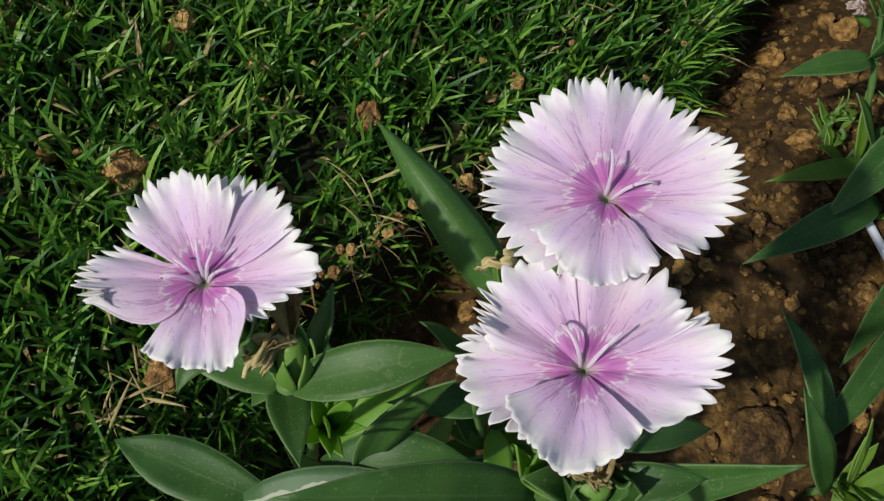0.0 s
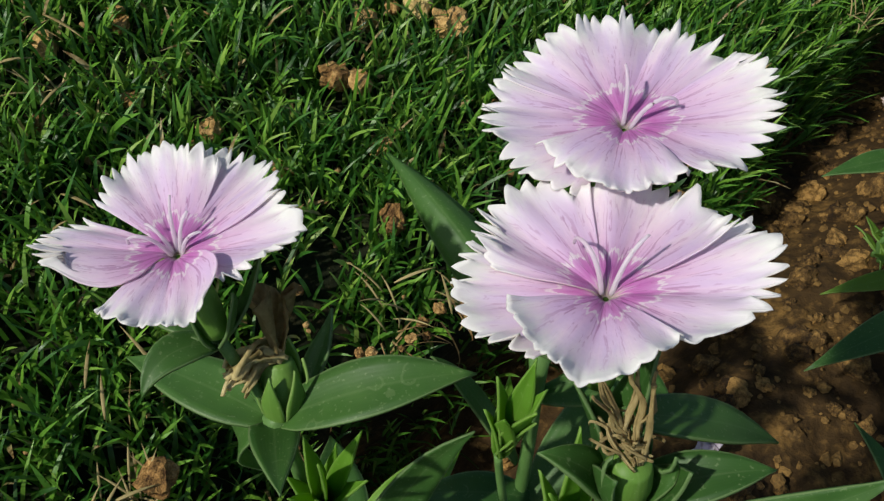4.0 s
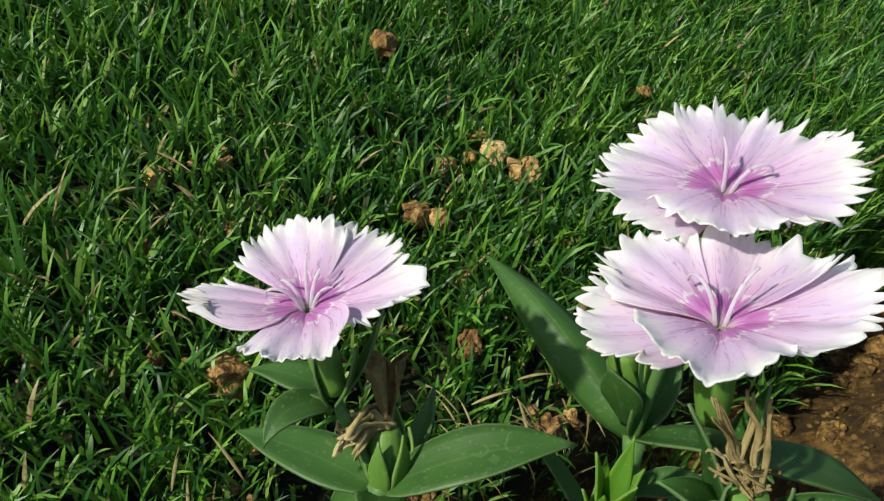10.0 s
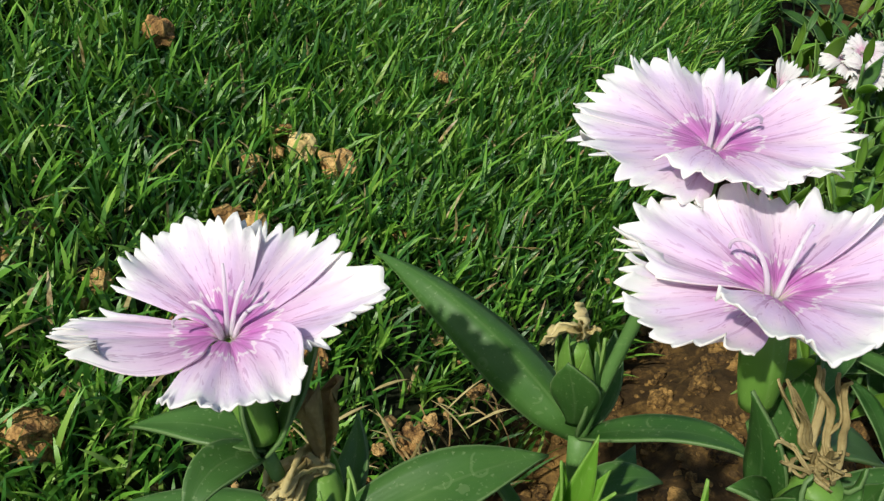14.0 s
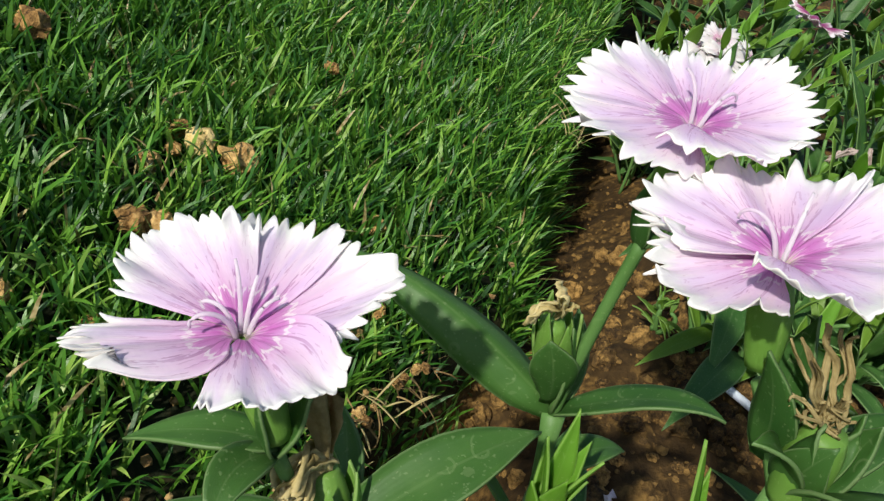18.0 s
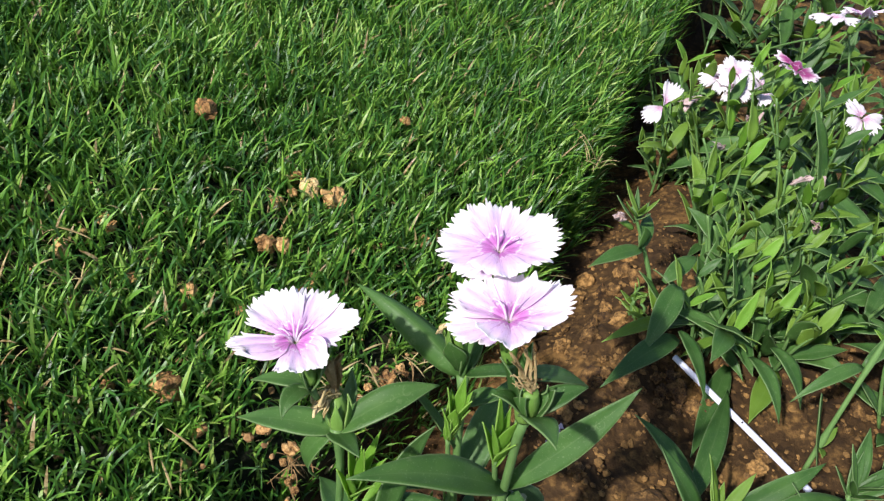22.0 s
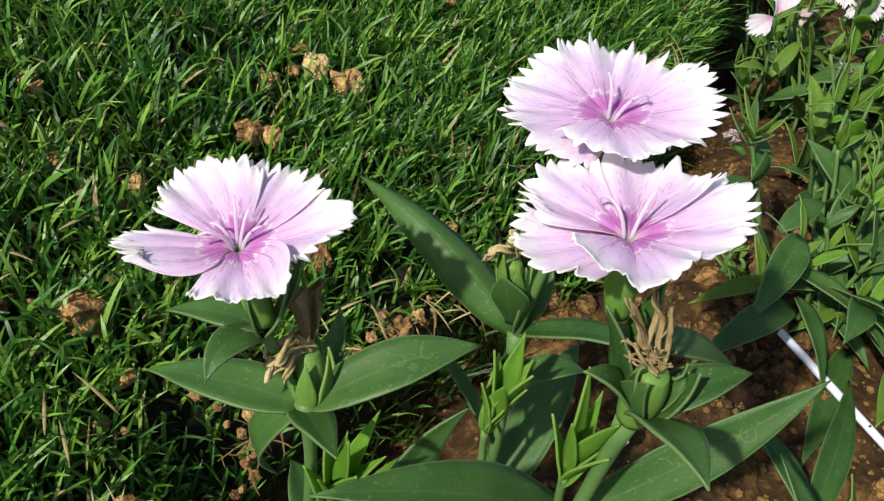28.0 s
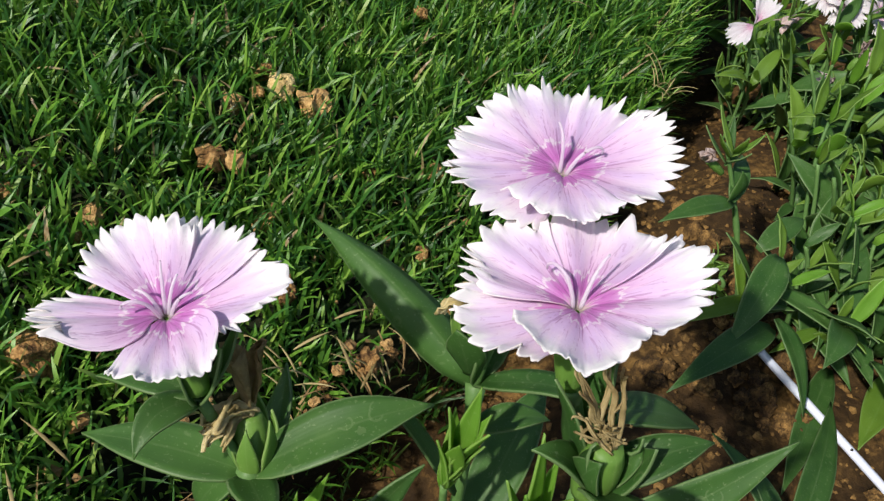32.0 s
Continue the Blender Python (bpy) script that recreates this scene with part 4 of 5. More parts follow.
# plant c
pink_flower(plant_c, (-0.0205, 0.1133, 0.1558), (-0.0170, 0.1090, 0.1420), (0.23, -0.08), [
    (((174, 13.8, 2.0), (158, 17.4, 2.2), (141, 19.4, 2.2), (121, 18.0, 2.9), (96, 15.6, 2.2)), dict(arch=0.1, ccw=(3, 1.0), teeth=12, bite=2.8)),
    (((99, 15.0, 1.6), (80, 17.8, 2.6), (62, 18.4, 1.6), (40, 18.6, 3.0), (18, 15.4, 6.2)), dict(arch=0.2, cw=(3, 0.5), teeth=14, bite=2.8)),
    (((24, 18.2, 5.2), (10, 20.0, 5.0), (-6, 19.6, 4.8), (-26, 16.2, 4.6), (-54, 12.4, 4.6)), dict(arch=0.7, cw=(4, -0.6), teeth=12, bite=2.4)),
    (((231, 14.8, 1.8), (208, 17.2, 1.2), (187, 18.9, 0.6), (174, 18.6, 1.6), (163, 17.8, 2.4)), dict(arch=-0.4, ccw=(6, -0.2), cw=(10, -0.8), teeth=12, bite=2.6)),
    (((-54, 11.8, 5.2), (-80, 14.6, 6.2), (-104, 16.8, 6.6), (-128, 15.0, 6.8), (-152, 13.6, 6.8)), dict(arch=1.3, teeth=17, bite=0.8)),
], [(125, 0.0105, 1.1), (40, 0.0098, 0.45)], 3)
stem(plant_c, (0.0220, 0.1020, ground_z(0.0220, 0.1020) - 0.003), (0.0040, 0.1020, 0.060), (-0.0110, 0.0985, 0.1290), 0.0022, 0.0018, ((0.58, 0.0009), (0.98, 0.0010)))
stem(plant_c, (-0.0110, 0.0985, 0.1280), (-0.0130, 0.1030, 0.1340), (-0.0162, 0.1078, 0.1405), 0.0017, 0.0019)
pod_c = calyx(plant_c, (-0.0128, 0.0990, 0.1430), (-0.0110, 0.0980, 0.1290), 0.0034, "spent_flower")
tagged(pod_c, "spent flower with shrivelled tan petals above a green pod")
for tip, n, spread, size, seed in (((-0.0198, 0.1048, 0.1502), 3, 0.0009, 0.0006, 11), ((-0.0150, 0.1052, 0.1522), 3, 0.0009, 0.0007, 12), ((-0.0179, 0.1011, 0.1444), 4, 0.0010, 0.00035, 13), ((-0.0105, 0.1004, 0.1442), 3, 0.0010, 0.00035, 14), ((-0.0152, 0.0995, 0.1462), 4, 0.0011, 0.0005, 15)):
    withered(pod_c, (-0.0130, 0.0992, 0.1420), tip, n + 1, spread * 1.05, size * 0.60, seed, DRY_BROWN, arch=(0.0, 0.0006, 0.0008))
for k, (dx, dy) in enumerate(((-0.004, -0.001), (0.004, 0.000), (0.001, 0.004))):
    leaf(pod_c, (-0.0110, 0.0982, 0.1290), (-0.0122 + dx, 0.0992 + dy, 0.1440), 0.0045, (dx * 0.4, dy * 0.4, 0), up=(-dx, -dy, 0.2), name="bract")
leaf(plant_c, (-0.0130, 0.1060, 0.1390), (0.0160, 0.1112, 0.1262), 0.0064, (0, 0, 0.0030))
leaf(plant_c, (0.0000, 0.1020, 0.0820), (0.0297, 0.1053, 0.1336), 0.0098, (0.0015, -0.001, 0.002), up=(-0.5, -0.55, 0.65))
leaf(plant_c, (-0.0110, 0.0980, 0.1290), (-0.0120, 0.0780, 0.1440), 0.0090, (0, 0.001, 0.003))
leaf(plant_c, (-0.0110, 0.0985, 0.1290), (-0.0245, 0.0990, 0.1400), 0.0060, (0, 0, 0.003))
leaf(plant_c, (-0.0110, 0.0985, 0.1290), (0.0070, 0.1010, 0.1400), 0.0070, (0, 0, 0.003))
leaf(plant_c, (-0.0010, 0.1002, 0.0830), (-0.0598, 0.0951, 0.1028), 0.0130, (0, 0.000, 0.0065))
leaf(plant_c, (0.0040, 0.1040, 0.0760), (0.0110, 0.0990, 0.0200), 0.0180, (0.008, 0.002, 0.004), up=(0.1, -0.8, 0.6), material=LEAF_MINED, label="green leaf with pale winding tunnels")
leaf(plant_c, (0.0030, 0.1010, 0.0790), (0.0085, 0.0900, 0.0280), 0.0165, (0.003, -0.004, 0.003), up=(0.25, -0.8, 0.45), broad=0.5)
stem(plant_c, (0.0000, 0.1030, 0.0700), (-0.0050, 0.1030, 0.0860), (-0.0095, 0.1020, 0.0990), 0.0012, 0.0012)
for k in range(8):
    a = 2.4 * k + 0.2
    leaf(plant_c, (-0.0085 - 0.0003 * k, 0.1020, 0.0950 + 0.0012 * k), (-0.0112 + 0.0068 * math.cos(a), 0.1035 + 0.0068 * math.sin(a), 0.1115 + 0.0024 * k), 0.0036,
         (-0.0004 * math.cos(a), -0.0004 * math.sin(a), 0), up=(-math.cos(a), -math.sin(a), 0.3), material=LEAF_SHOOT)
for k in range(9):
    a = 2.4 * k + 1.2
    leaf(plant_c, (0.0140, 0.0960, 0.0300 + 0.0010 * k), (0.0120 + 0.011 * math.cos(a), 0.0965 + 0.011 * math.sin(a), 0.0460 + 0.0020 * k), 0.0042,
         (0.0016 * math.cos(a), 0.0016 * math.sin(a), 0), up=(-math.cos(a), -math.sin(a), 0.5), material=LEAF_SHOOT)
leaf(plant_c, (-0.0140, 0.1030, 0.1315), (-0.0225, 0.1060, 0.1480), 0.0062, (0.001, -0.001, 0), up=(0.6, 0.3, 0.5), name="bract")
leaf(plant_c, (-0.0140, 0.1030, 0.1315), (-0.0120, 0.1100, 0.1500), 0.0062, (0.001, 0.001, 0), up=(-0.6, 0, 0.5), name="bract")
leaf(plant_c, (-0.0110, 0.0982, 0.1285), (-0.0065, 0.0975, 0.1440), 0.0068, (0.002, 0, 0), up=(-0.8, 0.1, 0.4), name="bract")
leaf(plant_c, (-0.0110, 0.0982, 0.1285), (-0.0155, 0.0955, 0.1430), 0.0068, (-0.002, 0, 0), up=(0.8, 0.3, 0.4), name="bract")
leaf(plant_a, (-0.0690, 0.1226, 0.1090), (-0.0735, 0.1230, 0.1220), 0.0050, (-0.0012, 0, 0), up=(0.8, 0.1, 0.4), name="bract")
leaf(plant_a, (-0.0690, 0.1226, 0.1090), (-0.0670, 0.1240, 0.1240), 0.0050, (0.0012, 0, 0), up=(-0.8, 0.1, 0.4), name="bract")
leaf(plant_b, (-0.0149, 0.1386, 0.1350), (-0.0190, 0.1390, 0.1480), 0.0046, (-0.001, 0, 0), up=(0.8, 0.1, 0.4), name="bract")
leaf(plant_b, (-0.0149, 0.1386, 0.1350), (-0.0120, 0.1390, 0.1490), 0.0046, (0.001, 0, 0), up=(-0.8, 0.1, 0.4), name="bract")
rng_low = random.Random(91)
for plant, cx, cy, n in ((plant_a, -0.036, 0.100, 7), (plant_b, 0.004, 0.116, 15), (plant_c, 0.022, 0.102, 14), (plant_a, -0.018, 0.108, 9)):
    for k in range(n):
        a = 2.4 * k + rng_low.uniform(-0.3, 0.3)
        z = rng_low.uniform(0.0, 0.026)
        ln = rng_low.uniform(0.014, 0.026)
        rise = rng_low.uniform(0.1, 1.1)
        leaf(plant, (cx + 0.002 * math.cos(a), cy + 0.002 * math.sin(a), z), (cx + ln * math.cos(a) * math.cos(rise), cy + ln * math.sin(a) * math.cos(rise), z + ln * math.sin(rise)),
             ln * rng_low.uniform(0.22, 0.30), (0, 0, 0.0015), up=(-math.cos(a) * 0.6, -math.sin(a) * 0.6, 0.8), material=LEAF_YOUNG if rng_low.random() < 0.6 else LEAF)
for p in (plant_a, plant_b, plant_c):
    at_rest(p)


# ---- more pinks in the bed behind: leafy shoots with pairs of leaves ----
def bush(at, shoots, height, seed, reach=0.030, leaf_len=0.030, lean=(-0.20, 0.12), young=0.12, label="", flowers=(), spent=()):
    rng = random.Random(seed)
    z0 = ground_z(at[0], at[1])
    plant = thing("dianthus_plant", (at[0], at[1], z0), label or "leafy green dianthus clump in the soil bed", "flower plant", "garden pinks")
    tops = []
    for k in range(shoots):
        a = 2.4 * k + rng.uniform(-0.4, 0.4)
        r = reach * math.sqrt((k + 0.4) / shoots)
        h = height * rng.uniform(0.72, 1.1)
        foot = np.array((at[0] + 0.35 * r * math.cos(a), at[1] + 0.35 * r * math.sin(a), z0 - 0.002))
        top = np.array((at[0] + r * math.cos(a) + lean[0] * h + rng.gauss(0, 0.10 * h), at[1] + r * math.sin(a) + lean[1] * h + rng.gauss(0, 0.10 * h), z0 + h))
        mid = (foot + top) / 2 + np.array((rng.gauss(0, 0.006), rng.gauss(0, 0.006), 0.006))
        stem(plant, foot, mid, top, 0.0014, 0.0010)
        tops.append(top)
        pairs = max(4, int(h / 0.0145))
        pts = bez(foot, mid, top, np.linspace(0.12, 1.0, pairs))
        for i, p in enumerate(pts):
            turn = a + i * 1.57 + rng.uniform(-0.6, 0.6)
            last = i >= pairs - 2
            for sgn in (0, math.pi):
                if rng.random() < 0.30:
                    continue
                b = turn + sgn + rng.uniform(-0.5, 0.5)
                ln = leaf_len * rng.uniform(0.6, 1.5) * (0.55 if last else 1.0)
                rise = rng.uniform(0.6, 1.3) if last else rng.uniform(-0.45, 1.0)
                d = np.array((math.cos(b) * math.cos(rise), math.sin(b) * math.cos(rise), math.sin(rise)))
                tip = p + d * ln
                tip[2] = max(tip[2], z0 + 0.003)
                fresh = (last and rng.random() < 0.7) or rng.random() < young
                leaf(plant, p, tip, ln * rng.uniform(0.20, 0.32), (0, 0, ln * rng.uniform(0.02, 0.17)), up=(-math.cos(b) * 0.5, -math.sin(b) * 0.5, 1.0),
                     material=LEAF_SHOOT if last and fresh and rng.random() < 0.3 else LEAF_YOUNG if fresh else LEAF, twist=rng.uniform(-0.9, 0.9), wave=0.12)
    for k, (c, tilt, r, m, n) in enumerate(flowers):
        wilt = 0.05
        c = np.array(c, float)
        near = min(tops, key=lambda q: np.linalg.norm(q - c))
        foot = c - np.array((0.002, 0.0, 0.015))
        stem(plant, near - np.array((0, 0, 0.01)), (near + foot) / 2, foot, 0.0010, 0.0010)
        axes = flower_axes(*tilt)
        body = calyx(plant, c, foot, 0.0026)
        for q in range(n):
            petal(body, c, axes, q * 360 / 5 + seed * 17 + rng.uniform(-9, 9), rng.uniform(30, 40), (r * 0.92, r * rng.uniform(0.9, 1.08), r * 0.92), lift=rng.uniform(0.05, 0.30), droop=wilt + rng.uniform(-0.15, 0.30), crease=rng.uniform(-0.15, 0.25),
                  high=0.0004 * (q % 2), teeth=9, bite=0.22, material=m, ruffle=0.10, seed=seed * 100 + k * 10 + q)
    for k, (c, d, size) in enumerate(spent):
        c = np.array(c, float)
        near = min(tops, key=lambda q: np.linalg.norm(q - c))
        foot = c - np.array((0.001, 0.0, 0.009))
        stem(plant, near - np.array((0, 0, 0.01)), (near + foot) / 2, foot, 0.0008, 0.0009)
        pod = calyx(plant, c, foot, 0.0020, "spent_flower")
        tagged(pod, "withered pinkish-tan flower")
        d = np.array(d)
        funnel(pod, c - 0.1 * d, c + 0.5 * d + np.array((0, 0, 0.002)), c + 1.25 * d, 0.0008, size, DRY_PINK, seed * 50 + k, 1.6)
        withered(pod, c, c + 0.8 * d, 2, 0.0012, size * 0.4, seed * 50 + k, DRY_PINK)
    return at_rest(plant)



# a small plant with a dried bud
bud_plant = thing("dianthus_plant", (0.152, 0.233, 0.0), "low dianthus with a dried pinkish bud in the bed", "flower plant", "garden pinks")
stem(bud_plant, (0.152, 0.233, 0.0), (0.140, 0.248, 0.035), (0.1185, 0.2667, 0.0680), 0.0015, 0.0010, ((0.6, 0.0006),))
leaf(bud_plant, (0.1265, 0.2525, 0.0510), (0.0944, 0.2438, 0.0450), 0.0085, (0, 0, 0.003))
leaf(bud_plant, (0.1265, 0.2535, 0.0510), (0.1370, 0.2760, 0.0560), 0.0075, (0, 0, 0.003))
leaf(bud_plant, (0.1260, 0.2540, 0.0500), (0.1200, 0.2520, 0.0680), 0.0070, (0.002, -0.001, 0), up=(-0.4, 0.6, 0.5))
leaf(bud_plant, (0.1400, 0.2300, 0.0480), (0.1160, 0.2000, 0.0300), 0.0125, (0, 0, 0.005))
leaf(bud_plant, (0.1420, 0.2120, 0.0280), (0.0880, 0.1826, 0.0260), 0.0120, (0, 0, 0.006))
leaf(bud_plant, (0.1450, 0.2280, 0.0240), (0.1076, 0.2207, 0.0130), 0.0075, (0, 0, 0.003), material=LEAF_YOUNG)
leaf(bud_plant, (0.1450, 0.2300, 0.0300), (0.1737, 0.1955, 0.0300), 0.0100, (0, 0, 0.006))
leaf(bud_plant, (0.1400, 0.2400, 0.0400), (0.1650, 0.2550, 0.0450), 0.0090, (0, 0, 0.004))
for k in range(8):
    a = 2.4 * k + 0.3
    leaf(bud_plant, (0.1215, 0.2630, 0.0600 + 0.001 * k), (0.1190 + 0.0105 * math.cos(a), 0.2665 + 0.0105 * math.sin(a), 0.0700 + 0.0014 * k), 0.0030,
         (0.001 * math.cos(a), 0.001 * math.sin(a), 0), up=(-math.cos(a), -math.sin(a), 0.5), material=LEAF_YOUNG if k > 3 else LEAF)
for k in range(7):
    a = 2.4 * k + 0.8
    leaf(bud_plant, (0.1440, 0.2330, 0.0080 + 0.003 * k), (0.1420 + 0.020 * math.cos(a), 0.2340 + 0.020 * math.sin(a), 0.0200 + 0.004 * k), 0.0052,
         (0.001 * math.cos(a), 0.001 * math.sin(a), 0.002), up=(-math.cos(a), -math.sin(a), 0.7), material=LEAF_YOUNG if k % 2 else LEAF)
leaf(bud_plant, (0.1440, 0.2150, 0.0300), (0.1545, 0.1840, 0.0120), 0.0085, (0, 0, 0.005))
leaf(bud_plant, (0.1863, 0.2120, 0.0040), (0.1389, 0.1570, 0.0030), 0.0120, (0, 0, 0.0005))
spent = calyx(bud_plant, (0.1120, 0.2615, 0.0640), (0.1205, 0.2610, 0.0580), 0.0016, "spent_flower")
withered(spent, (0.1125, 0.2615, 0.0638), (0.1075, 0.2600, 0.0670), 4, 0.0012, 0.0022, 41, DRY_PINK)
at_rest(bud_plant)

# shoots standing in the bare soil
soil_plant = thing("dianthus_plant", (0.1240, 0.1130, 0.0), "young dianthus with broad spreading leaves in bare soil", "flower plant", "garden pinks")
stem(soil_plant, (0.1240, 0.1130, 0.0), (0.1235, 0.1140, 0.012), (0.1225, 0.1160, 0.0240), 0.0017, 0.0013)
leaf(soil_plant, (0.1233, 0.1277, 0.0140), (0.1054, 0.1711, 0.0200), 0.0095, (0, 0, 0.005))
leaf(soil_plant, (0.1234, 0.1300, 0.0100), (0.1774, 0.1950, 0.0060), 0.0110, (0, 0, 0.006))
leaf(soil_plant, (0.1210, 0.1120, 0.0140), (0.0937, 0.1392, 0.0450), 0.0110, (-0.002, -0.002, 0.004), up=(0.4, -0.5, 0.8))
leaf(soil_plant, (0.1230, 0.1160, 0.0220), (0.1122, 0.1308, 0.0500), 0.0058, (0.001, 0, 0), up=(0.5, -0.5, 0.6), material=LEAF_YOUNG)
leaf(soil_plant, (0.1235, 0.1150, 0.0200), (0.1700, 0.1243, 0.0500), 0.0100, (0, -0.002, 0.004), up=(-0.3, -0.5, 0.8))
leaf(soil_plant, (0.1240, 0.1125, 0.0140), (0.1480, 0.1040, 0.0220), 0.0085, (0, 0, 0.004))
for k in range(9):
    a = 2.4 * k + 0.2
    leaf(soil_plant, (0.1225, 0.1140, 0.0120 + 0.0018 * k), (0.1215 + 0.013 * math.cos(a), 0.1150 + 0.013 * math.sin(a), 0.0240 + 0.003 * k), 0.0050,
         (0.001 * math.cos(a), 0.001 * math.sin(a), 0.001), up=(-math.cos(a), -math.sin(a), 0.6), material=LEAF_YOUNG)
at_rest(soil_plant)

# a long stalk that leans over the soil
stalk_plant = thing("dianthus_plant", (0.2026, 0.1472, 0.0), "long bare dianthus stalk leaning over the soil bed", "flower plant", "garden pinks")
stem(stalk_plant, (0.2026, 0.1472, 0.0), (0.2050, 0.1600, 0.050), (0.2150, 0.1790, 0.1150), 0.0017, 0.0013, ((0.22, 0.0007), (0.62, 0.0008)))
leaf(stalk_plant, (0.2035, 0.1510, 0.0180), (0.1960, 0.1420, 0.0240), 0.0040, (0, 0, 0.001), material=LEAF_YOUNG)
leaf(stalk_plant, (0.2035, 0.1515, 0.0180), (0.2140, 0.1580, 0.0260), 0.0045, (0, 0, 0.001), material=LEAF_YOUNG)
leaf(stalk_plant, (0.2060, 0.1660, 0.0650), (0.1700, 0.1580, 0.0480), 0.0070, (0, 0, 0.006))
leaf(stalk_plant, (0.2065, 0.1660, 0.0650), (0.2400, 0.1820, 0.0750), 0.0070, (0, 0, 0.005))
leaf(stalk_plant, (0.2120, 0.1750, 0.0980), (0.1900, 0.1900, 0.1120), 0.0050, (0, 0, 0.003))
leaf(stalk_plant, (0.2130, 0.1760, 0.1000), (0.2350, 0.1700, 0.1150), 0.0050, (0, 0, 0.003))
leaf(stalk_plant, (0.1950, 0.1650, 0.0450), (0.2011, 0.1403, 0.0100), 0.0075, (-0.004, 0, 0.004), up=(0.6, -0.5, 0.5))
at_rest(stalk_plant)

broad_plant = thing("dianthus_plant", (0.2000, 0.1000, 0.0), "dianthus with broad dusty green leaves in the soil", "flower plant", "garden pinks")
stem(broad_plant, (0.2000, 0.1000, 0.0), (0.1900, 0.1040, 0.025), (0.1770, 0.1109, 0.0450), 0.0018, 0.0014)
leaf(broad_plant, (0.1790, 0.1090, 0.0400), (0.1177, 0.0985, 0.0350), 0.0150, (0, 0, 0.008), broad=0.5)
leaf(broad_plant, (0.1780, 0.1100, 0.0430), (0.1900, 0.1330, 0.0640), 0.0080, (0, 0, 0.002), up=(-0.3, -0.6, 0.6))
leaf(broad_plant, (0.1780, 0.1100, 0.0430), (0.2150, 0.1150, 0.0600), 0.0095, (0, 0, 0.005))
leaf(broad_plant, (0.1780, 0.1090, 0.0430), (0.1930, 0.0930, 0.0180), 0.0090, (0.003, 0, 0.007))
for k in range(8):
    a = 2.4 * k + 0.2
    leaf(broad_plant, (0.1780, 0.1105, 0.0420 + 0.0012 * k), (0.1760 + 0.012 * math.cos(a), 0.1120 + 0.012 * math.sin(a), 0.0560 + 0.002 * k), 0.0040,
         (0.001 * math.cos(a), 0.001 * math.sin(a), 0.001), up=(-math.cos(a), -math.sin(a), 0.6), material=LEAF)
at_rest(broad_plant)

low_bush = bush((0.178, 0.228), 6, 0.040, 44, 0.030, 0.034, young=0.2)
leaf(low_bush, (0.1765, 0.1960, 0.0330), (0.1801, 0.1610, 0.0250), 0.0090, (0, 0, 0.006))
leaf(low_bush, (0.1640, 0.2080, 0.0380), (0.1420, 0.1850, 0.0420), 0.0110, (0, 0, 0.005))
leaf(low_bush, (0.1900, 0.2000, 0.0360), (0.1990, 0.1700, 0.0240), 0.0095, (0, 0, 0.006))
at_rest(low_bush)
bush((0.132, 0.088), 4, 0.026, 50, 0.014, 0.022, young=0.6)
bush((0.205, 0.262), 9, 0.060, 22, 0.040, 0.034)
bush((0.222, 0.222), 8, 0.050, 45, 0.036, 0.034, young=0.2)
bush((0.265, 0.240), 10, 0.070, 23, 0.044, 0.036, spent=(((0.241, 0.265, 0.060), (-0.006, -0.002, 0.006), 0.0026),))
bush((0.262, 0.290), 8, 0.075, 46, 0.036, 0.032, young=0.45)
bush((0.142, 0.250), 4, 0.012, 47, 0.006, 0.010, young=1.0, label="tiny bright seedling in the soil")
bush((0.232, 0.315), 9, 0.064, 24, 0.040, 0.032, young=0.45, spent=(((0.248, 0.307, 0.060), (0.002, -0.004, 0.008), 0.0024), ((0.259, 0.300, 0.072), (0.0, -0.006, -0.012), 0.0030)))
bush((0.272, 0.402), 11, 0.068, 48, 0.046, 0.033, young=0.75, label="bright leafy dianthus carrying a cluster of white flowers", flowers=(
    ((0.2635, 0.4339, 0.0473), (0.1, 0.2), 0.017, PETAL_WHITE, 5), ((0.2809, 0.4375, 0.0511), (0.2, 0.3), 0.016, PETAL_WHITE, 5), ((0.2700, 0.4250, 0.0490), (-0.1, 0.5), 0.014, PETAL_WHITE, 5), ((0.2735, 0.4370, 0.0545), (0.3, 0.4), 0.014, PETAL_WHITE, 5),
    ((0.2928, 0.4244, 0.0510), (-0.3, 0.6), 0.015, PETAL_WHITE, 4)), spent=(
    ((0.238, 0.413, 0.046), (-0.010, -0.004, -0.004), 0.0040), ((0.234, 0.361, 0.042), (-0.008, -0.002, 0.003), 0.0026), ((0.262, 0.384, 0.046), (-0.004, -0.004, 0.008), 0.0028), ((0.272, 0.388, 0.054), (-0.006, -0.006, -0.010), 0.0040)))
# a last bloom with two petals left, on a thin stalk of its own
two = thing("dianthus_plant", (0.236, 0.404, ground_z(0.236, 0.404)), "thin dianthus stalk whose last bloom keeps two white petals", "flower plant", "garden pinks")
stem(two, (0.236, 0.404, ground_z(0.236, 0.404) - 0.002), (0.228, 0.402, 0.005), (0.2150, 0.4070, 0.0250), 0.0012, 0.0010)
two_flower = calyx(two, (0.2117, 0.4099, 0.0374), (0.2150, 0.4070, 0.0250), 0.0022)
for k, (az, r) in enumerate(((55, 0.021), (-143, 0.020))):
    petal(two_flower, np.array((0.2117, 0.4099, 0.0374)), flower_axes(0.23, 0.46), az, 30, (r * 0.9, r, r * 0.9), lift=0.05, crease=0.25, teeth=8, bite=0.16, material=PETAL_WHITE, seed=900 + k)
curl(two_flower, (0.2117, 0.4099, 0.0374), (-0.6, 0.2, 0.3), (0, 0, 1), 0.010, 0.8)
